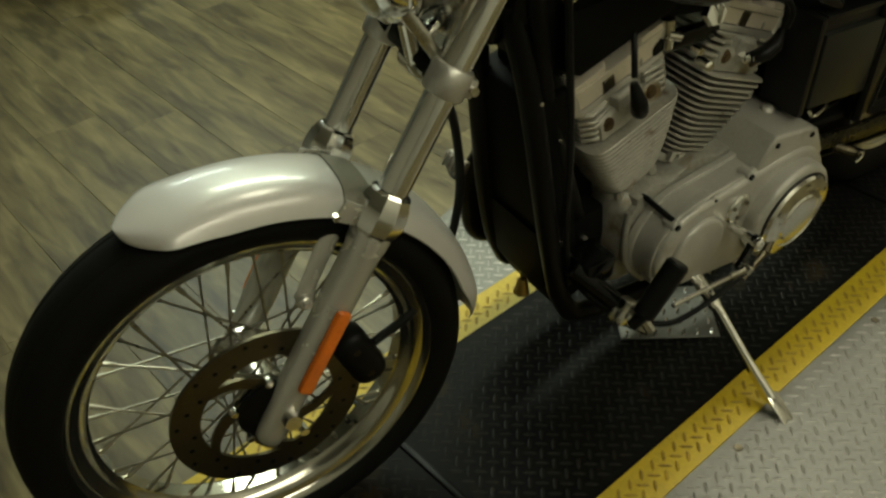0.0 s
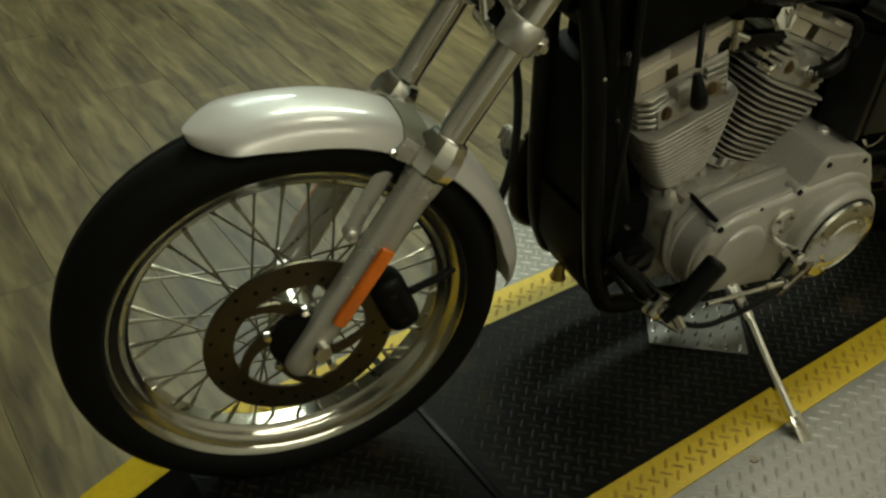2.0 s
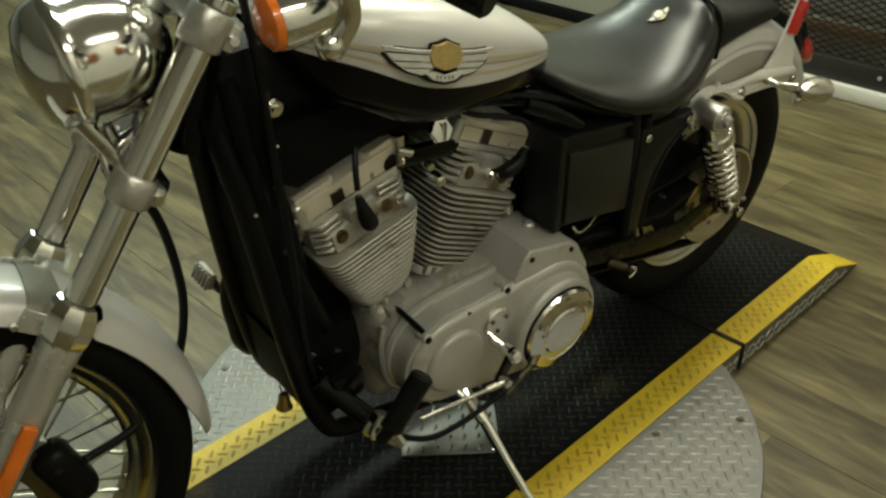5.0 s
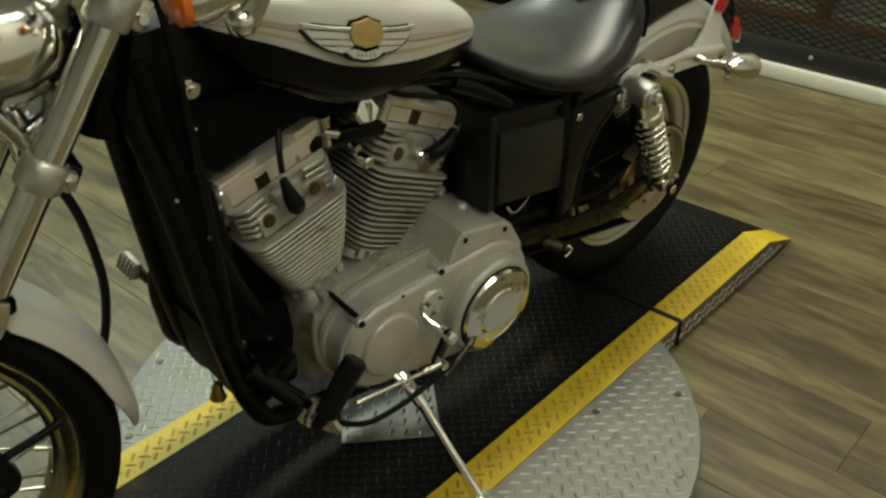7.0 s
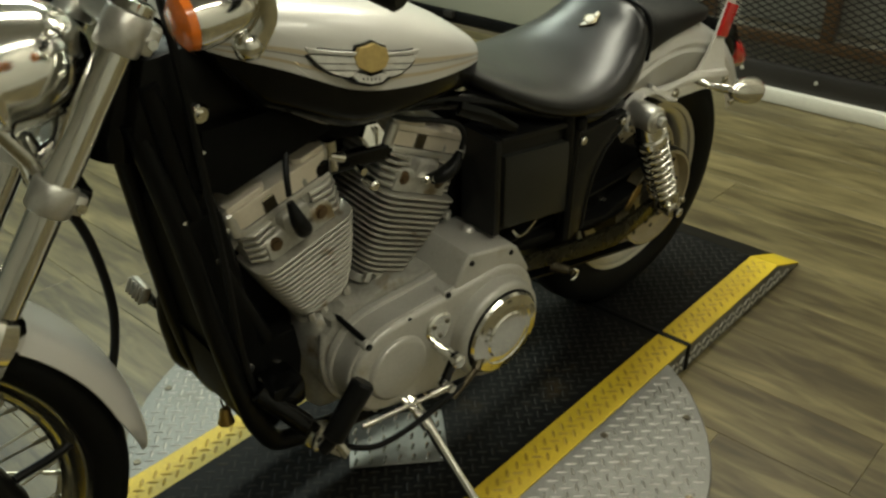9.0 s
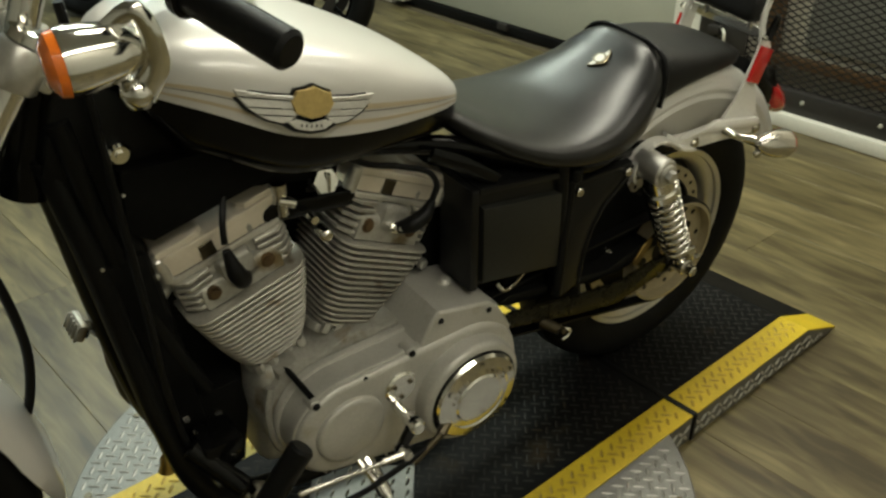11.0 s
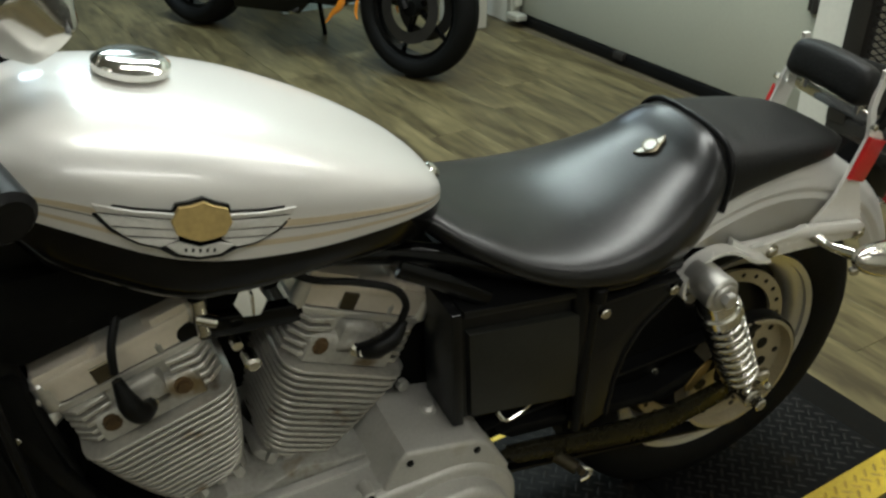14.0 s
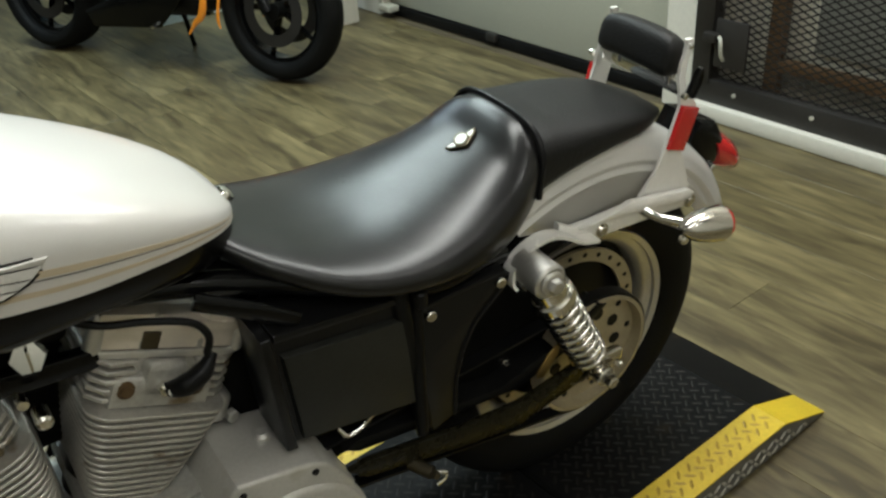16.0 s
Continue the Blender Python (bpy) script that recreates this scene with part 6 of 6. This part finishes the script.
part("hook_tag", box((1.097, -0.098, 0.39), (0.014, 0.006, 0.01), 0.002), CHROME_WORN, bike, "small metal tag")
part("tank_strap", tube([(0.885, -0.095, 0.66), (0.93, -0.11, 0.64), (0.99, -0.115, 0.60)], 0.012, 10, 6, 0.5), BLACK_PAINT, bike, "black strap below the seat")
ppeg = part("passenger_peg", cat(rod((1.13, -0.12, 0.28), (1.147, -0.15, 0.277), 0.01, n=12), bolt((1.149, -0.155, 0.277), (0, -1, 0.2), 0.006, 0.006, 12)), STEEL, bike, "folded passenger peg mount")
part("peg_clip", tube([(1.152, -0.152, 0.278), (1.166, -0.157, 0.272), (1.162, -0.157, 0.262), (1.15, -0.157, 0.258)], 0.003, 8), CHROME, ppeg)
# side stand
stand = part("side_stand", cat(tube([(0.752, -0.125, 0.205), (0.756, -0.165, 0.18), (0.76, -0.2, 0.155)], [0.013, 0.012, 0.012], 12), tube([(0.76, -0.2, 0.155), (0.762, -0.275, 0.10), (0.764, -0.345, 0.052)], [0.0115, 0.0105, 0.0125], 14, 6, 0.75)), CHROME, bike, "chrome side stand")
part("stand_foot", box((0.767, -0.372, 0.0385), (0.026, 0.075, 0.010), 0.004, 2, Matrix.Rotation(radians(33), 4, "X")), CHROME_WORN, stand, "worn stand foot")
part("stand_spring", rod((0.73, -0.13, 0.215), (0.75, -0.19, 0.175), 0.006, n=8), CHROME_WORN, stand)
# little bell on the frame
bell = part("guard_bell", lathe([(0, 0.0), (0.006, 0.0), (0.009, -0.006), (0.0105, -0.02), (0.014, -0.03), (0.013, -0.031), (0, -0.028)], Matrix.Translation((0.497, -0.002, 0.213)), 20), BRASS, bike, "little dark hanging bell")
part("bell_ring", tube([(0.49, -0.002, 0.235), (0.497, -0.002, 0.213), (0.505, -0.002, 0.235)], 0.0015, 6), STEEL, bell)


# ---- tread-plate pad on the deck ----
pad_at = Matrix.Translation((0.787, -0.218, DECK + 0.0034)) @ Matrix.Rotation(radians(-41.6), 4, "Z")
pad_thing = thing("tread_plate_pad", pad_at, "loose square of silver tread plate lying under the engine", "metal plate")
part("plate", box((0, 0, 0.0015), (0.18, 0.14, 0.003), 0.001, 1), PLATE, pad_thing)
gs = []
for i in range(7):
    for j in range(5):
        gs.append(lug(-0.078 + 0.026 * i, -0.056 + 0.028 * j, 0.003, radians(75 if (i + j) % 2 else 75), 0.022, 0.0055, 0.0014))
part("plate_tread", cat(*gs), CHROME_WORN, pad_thing, angle=20, kind="stuff")


# ---- motorcycles parked farther back ----
def parked_bike(m, colour, label):
    """A parked sports motorcycle; origin under its front axle, x to its rear."""
    b = thing("parked_motorcycle", m, label, "motorcycle", "parked motorcycles")
    for name, x in (("front_wheel", 0.0), ("rear_wheel", 1.4)):
        wm = Matrix.Translation((x, 0, 0.3)) @ YAX
        w = part(name, lathe([(0, -0.06), (0.035, -0.06), (0.035, 0.06), (0, 0.06)], wm, 20), BLACK_DULL, b)
        part("tyre", lathe(tyre_section(0.3, 0.218, 0.12 if x == 0 else 0.17), wm, 64), RUBBER, w, "black road tyre", angle=50)
        part("rim", lathe([(0.222, -0.045), (0.229, -0.047), (0.229, -0.04), (0.2, -0.03), (0.2, 0.03), (0.229, 0.04), (0.229, 0.047), (0.222, 0.045), (0.21, 0.0), (0.222, -0.045)], wm, 64), BLACK_PAINT, w, "black rim")
        for k in range(5):
            a = 2 * math.pi * k / 5
            part("wheel_spoke", rod((x + 0.03 * math.cos(a), 0, 0.3 + 0.03 * math.sin(a)), (x + 0.205 * math.cos(a), 0, 0.3 + 0.205 * math.sin(a)), 0.016, 0.011, 8), BLACK_PAINT, w)
        for q in (-1, 1):
            part("brake_disc", lathe([(0.1, 0.056 * q), (0.15, 0.056 * q), (0.15, 0.06 * q), (0.1, 0.06 * q), (0.1, 0.056 * q)], wm, 40), BLACK_STEEL, w)
    for y in (-0.09, 0.09):
        part("fork_leg", rod((0, y, 0.3), (0.26, y, 0.82), 0.025, 0.022, 16), BLACK_PAINT, b)
        part("belly_panel", prism([(0.3, 0.62), (0.38, 0.36), (0.55, 0.2), (0.95, 0.17), (1.0, 0.24), (0.7, 0.36), (0.62, 0.6)], 0.15, 0.17, 0.006, 2, SIDE if y < 0 else SIDE @ Matrix.Scale(-1, 4, (0, 0, 1))), BLACK_PAINT, b)
        part("panel_trim", cat(tube([(0.39, y * 1.7, 0.185), (0.35, y * 1.7, 0.235), (0.30, y * 1.7, 0.29), (0.275, y * 1.7, 0.45)], [0.004, 0.012, 0.02, 0.014], 8, 5, 0.6), tube([(0.215, y * 1.6, 0.225), (0.225, y * 1.6, 0.27), (0.2, y * 1.6, 0.4)], [0.004, 0.009, 0.006], 8, 5, 0.6)), SPORT_ORANGE if colour else BLACK_PAINT, b)
        part("foot_rest", rod((0.59, y * 1.2, 0.21), (0.56, y * 2.2, 0.205), 0.009, n=10), CHROME_WORN, b)
        part("swingarm", rod((0.95, y, 0.36), (1.4, y, 0.3), 0.024, 0.02, 12), BLACK_PAINT, b)
    part("front_mudguard", xf(arch(lambda u: 0.325, lambda u: [(-0.065, 0.03), (-0.05, 0.008), (0, 0), (0.05, 0.008), (0.065, 0.03)], radians(130), radians(35), 20), Matrix.Translation((0, 0, 0.3))), BLACK_PAINT, b)
    part("engine", box((0.62, 0, 0.42), (0.5, 0.26, 0.34), 0.05, 3), BLACK_DULL, b)
    part("tank", cushion([0.42, 0.5, 0.65, 0.8, 0.9], [0.86, 0.96, 0.98, 0.92, 0.84], [0.74, 0.68, 0.64, 0.66, 0.74], [0.06, 0.15, 0.16, 0.12, 0.05], 20, 24, 0.7, 0.8), SPORT_ORANGE if colour else BLACK_PAINT, b)
    part("seat", cushion([0.85, 0.95, 1.1, 1.3, 1.5], [0.8, 0.8, 0.8, 0.84, 0.86], [0.74, 0.7, 0.7, 0.74, 0.8], [0.06, 0.12, 0.13, 0.1, 0.05], 20, 24, 0.7, 0.8), LEATHER_MATT, b)
    part("fairing", cushion([0.1, 0.2, 0.35, 0.5], [0.82, 0.98, 1.05, 0.95], [0.74, 0.72, 0.7, 0.74], [0.04, 0.13, 0.17, 0.12], 16, 24, 0.7, 0.8), SPORT_ORANGE if colour else BLACK_PAINT, b)
    part("kick_stand", rod((0.7, -0.12, 0.28), (0.75, -0.25, 0.005), 0.012, n=10), BLACK_PAINT, b)
    return b


parked_bike(Matrix.Translation((2.27, 2.03, 0.002)) @ Matrix.Rotation(radians(112), 4, "Z") @ Matrix.Rotation(radians(6), 4, "X") @ Matrix.Scale(0.92, 4), 1, "black and orange sports motorcycle parked near the garage door")
parked_bike(Matrix.Translation((0.74, 2.45, 0.002)) @ Matrix.Rotation(radians(105), 4, "Z"), 0, "black sports motorcycle parked in the dim end")

cab = thing("cabinet", Matrix.Translation((2.43, 3.45, 0)), "pale blue low cabinet beside the parked motorcycle", "cabinet")
part("body", box((0, 0, 0.42), (0.5, 0.6, 0.8), 0.008), PALE_BLUE, cab)
part("plinth", box((0, 0, 0.01), (0.48, 0.58, 0.02), 0.002), PALE_BLUE, cab)
part("drawer_gap", box((-0.2505, -0.05, 0.12), (0.004, 0.3, 0.012), 0.001), BLACK_DULL, cab)
part("handle", rod((-0.262, -0.12, 0.3), (-0.262, 0.12, 0.3), 0.008), CHROME_WORN, cab)


# ---- floor planks, last ----
PLANK_W, PLANK_L = 0.178, 1.215
plank_mesh = bpy.data.meshes.new("plank")
pv, pf = box((0, 0, -0.004), (PLANK_W, PLANK_L, 0.008), 0.0008, 1)
plank_mesh.from_pydata(pv, [], pf)
plank_mesh.materials.append(PLANK)
rng = random.Random(4)
x = ROOM_X0 + PLANK_W / 2
while x < ROOM_X1:
    y = ROOM_Y0 - rng.random() * PLANK_L
    while y < ROOM_Y1 + PLANK_L / 2:
        y0, y1 = max(y - PLANK_L / 2, ROOM_Y0 - 0.1), min(y + PLANK_L / 2, ROOM_Y1 + 0.1)
        if y1 - y0 > 0.05:
            ob = new("plank", plank_mesh)
            ob.location = (x, (y0 + y1) / 2, 0)
            ob.scale = (1, (y1 - y0) / PLANK_L, 1)
            ob.parent = floor
        y += PLANK_L + 0.0006
    x += PLANK_W + 0.0006
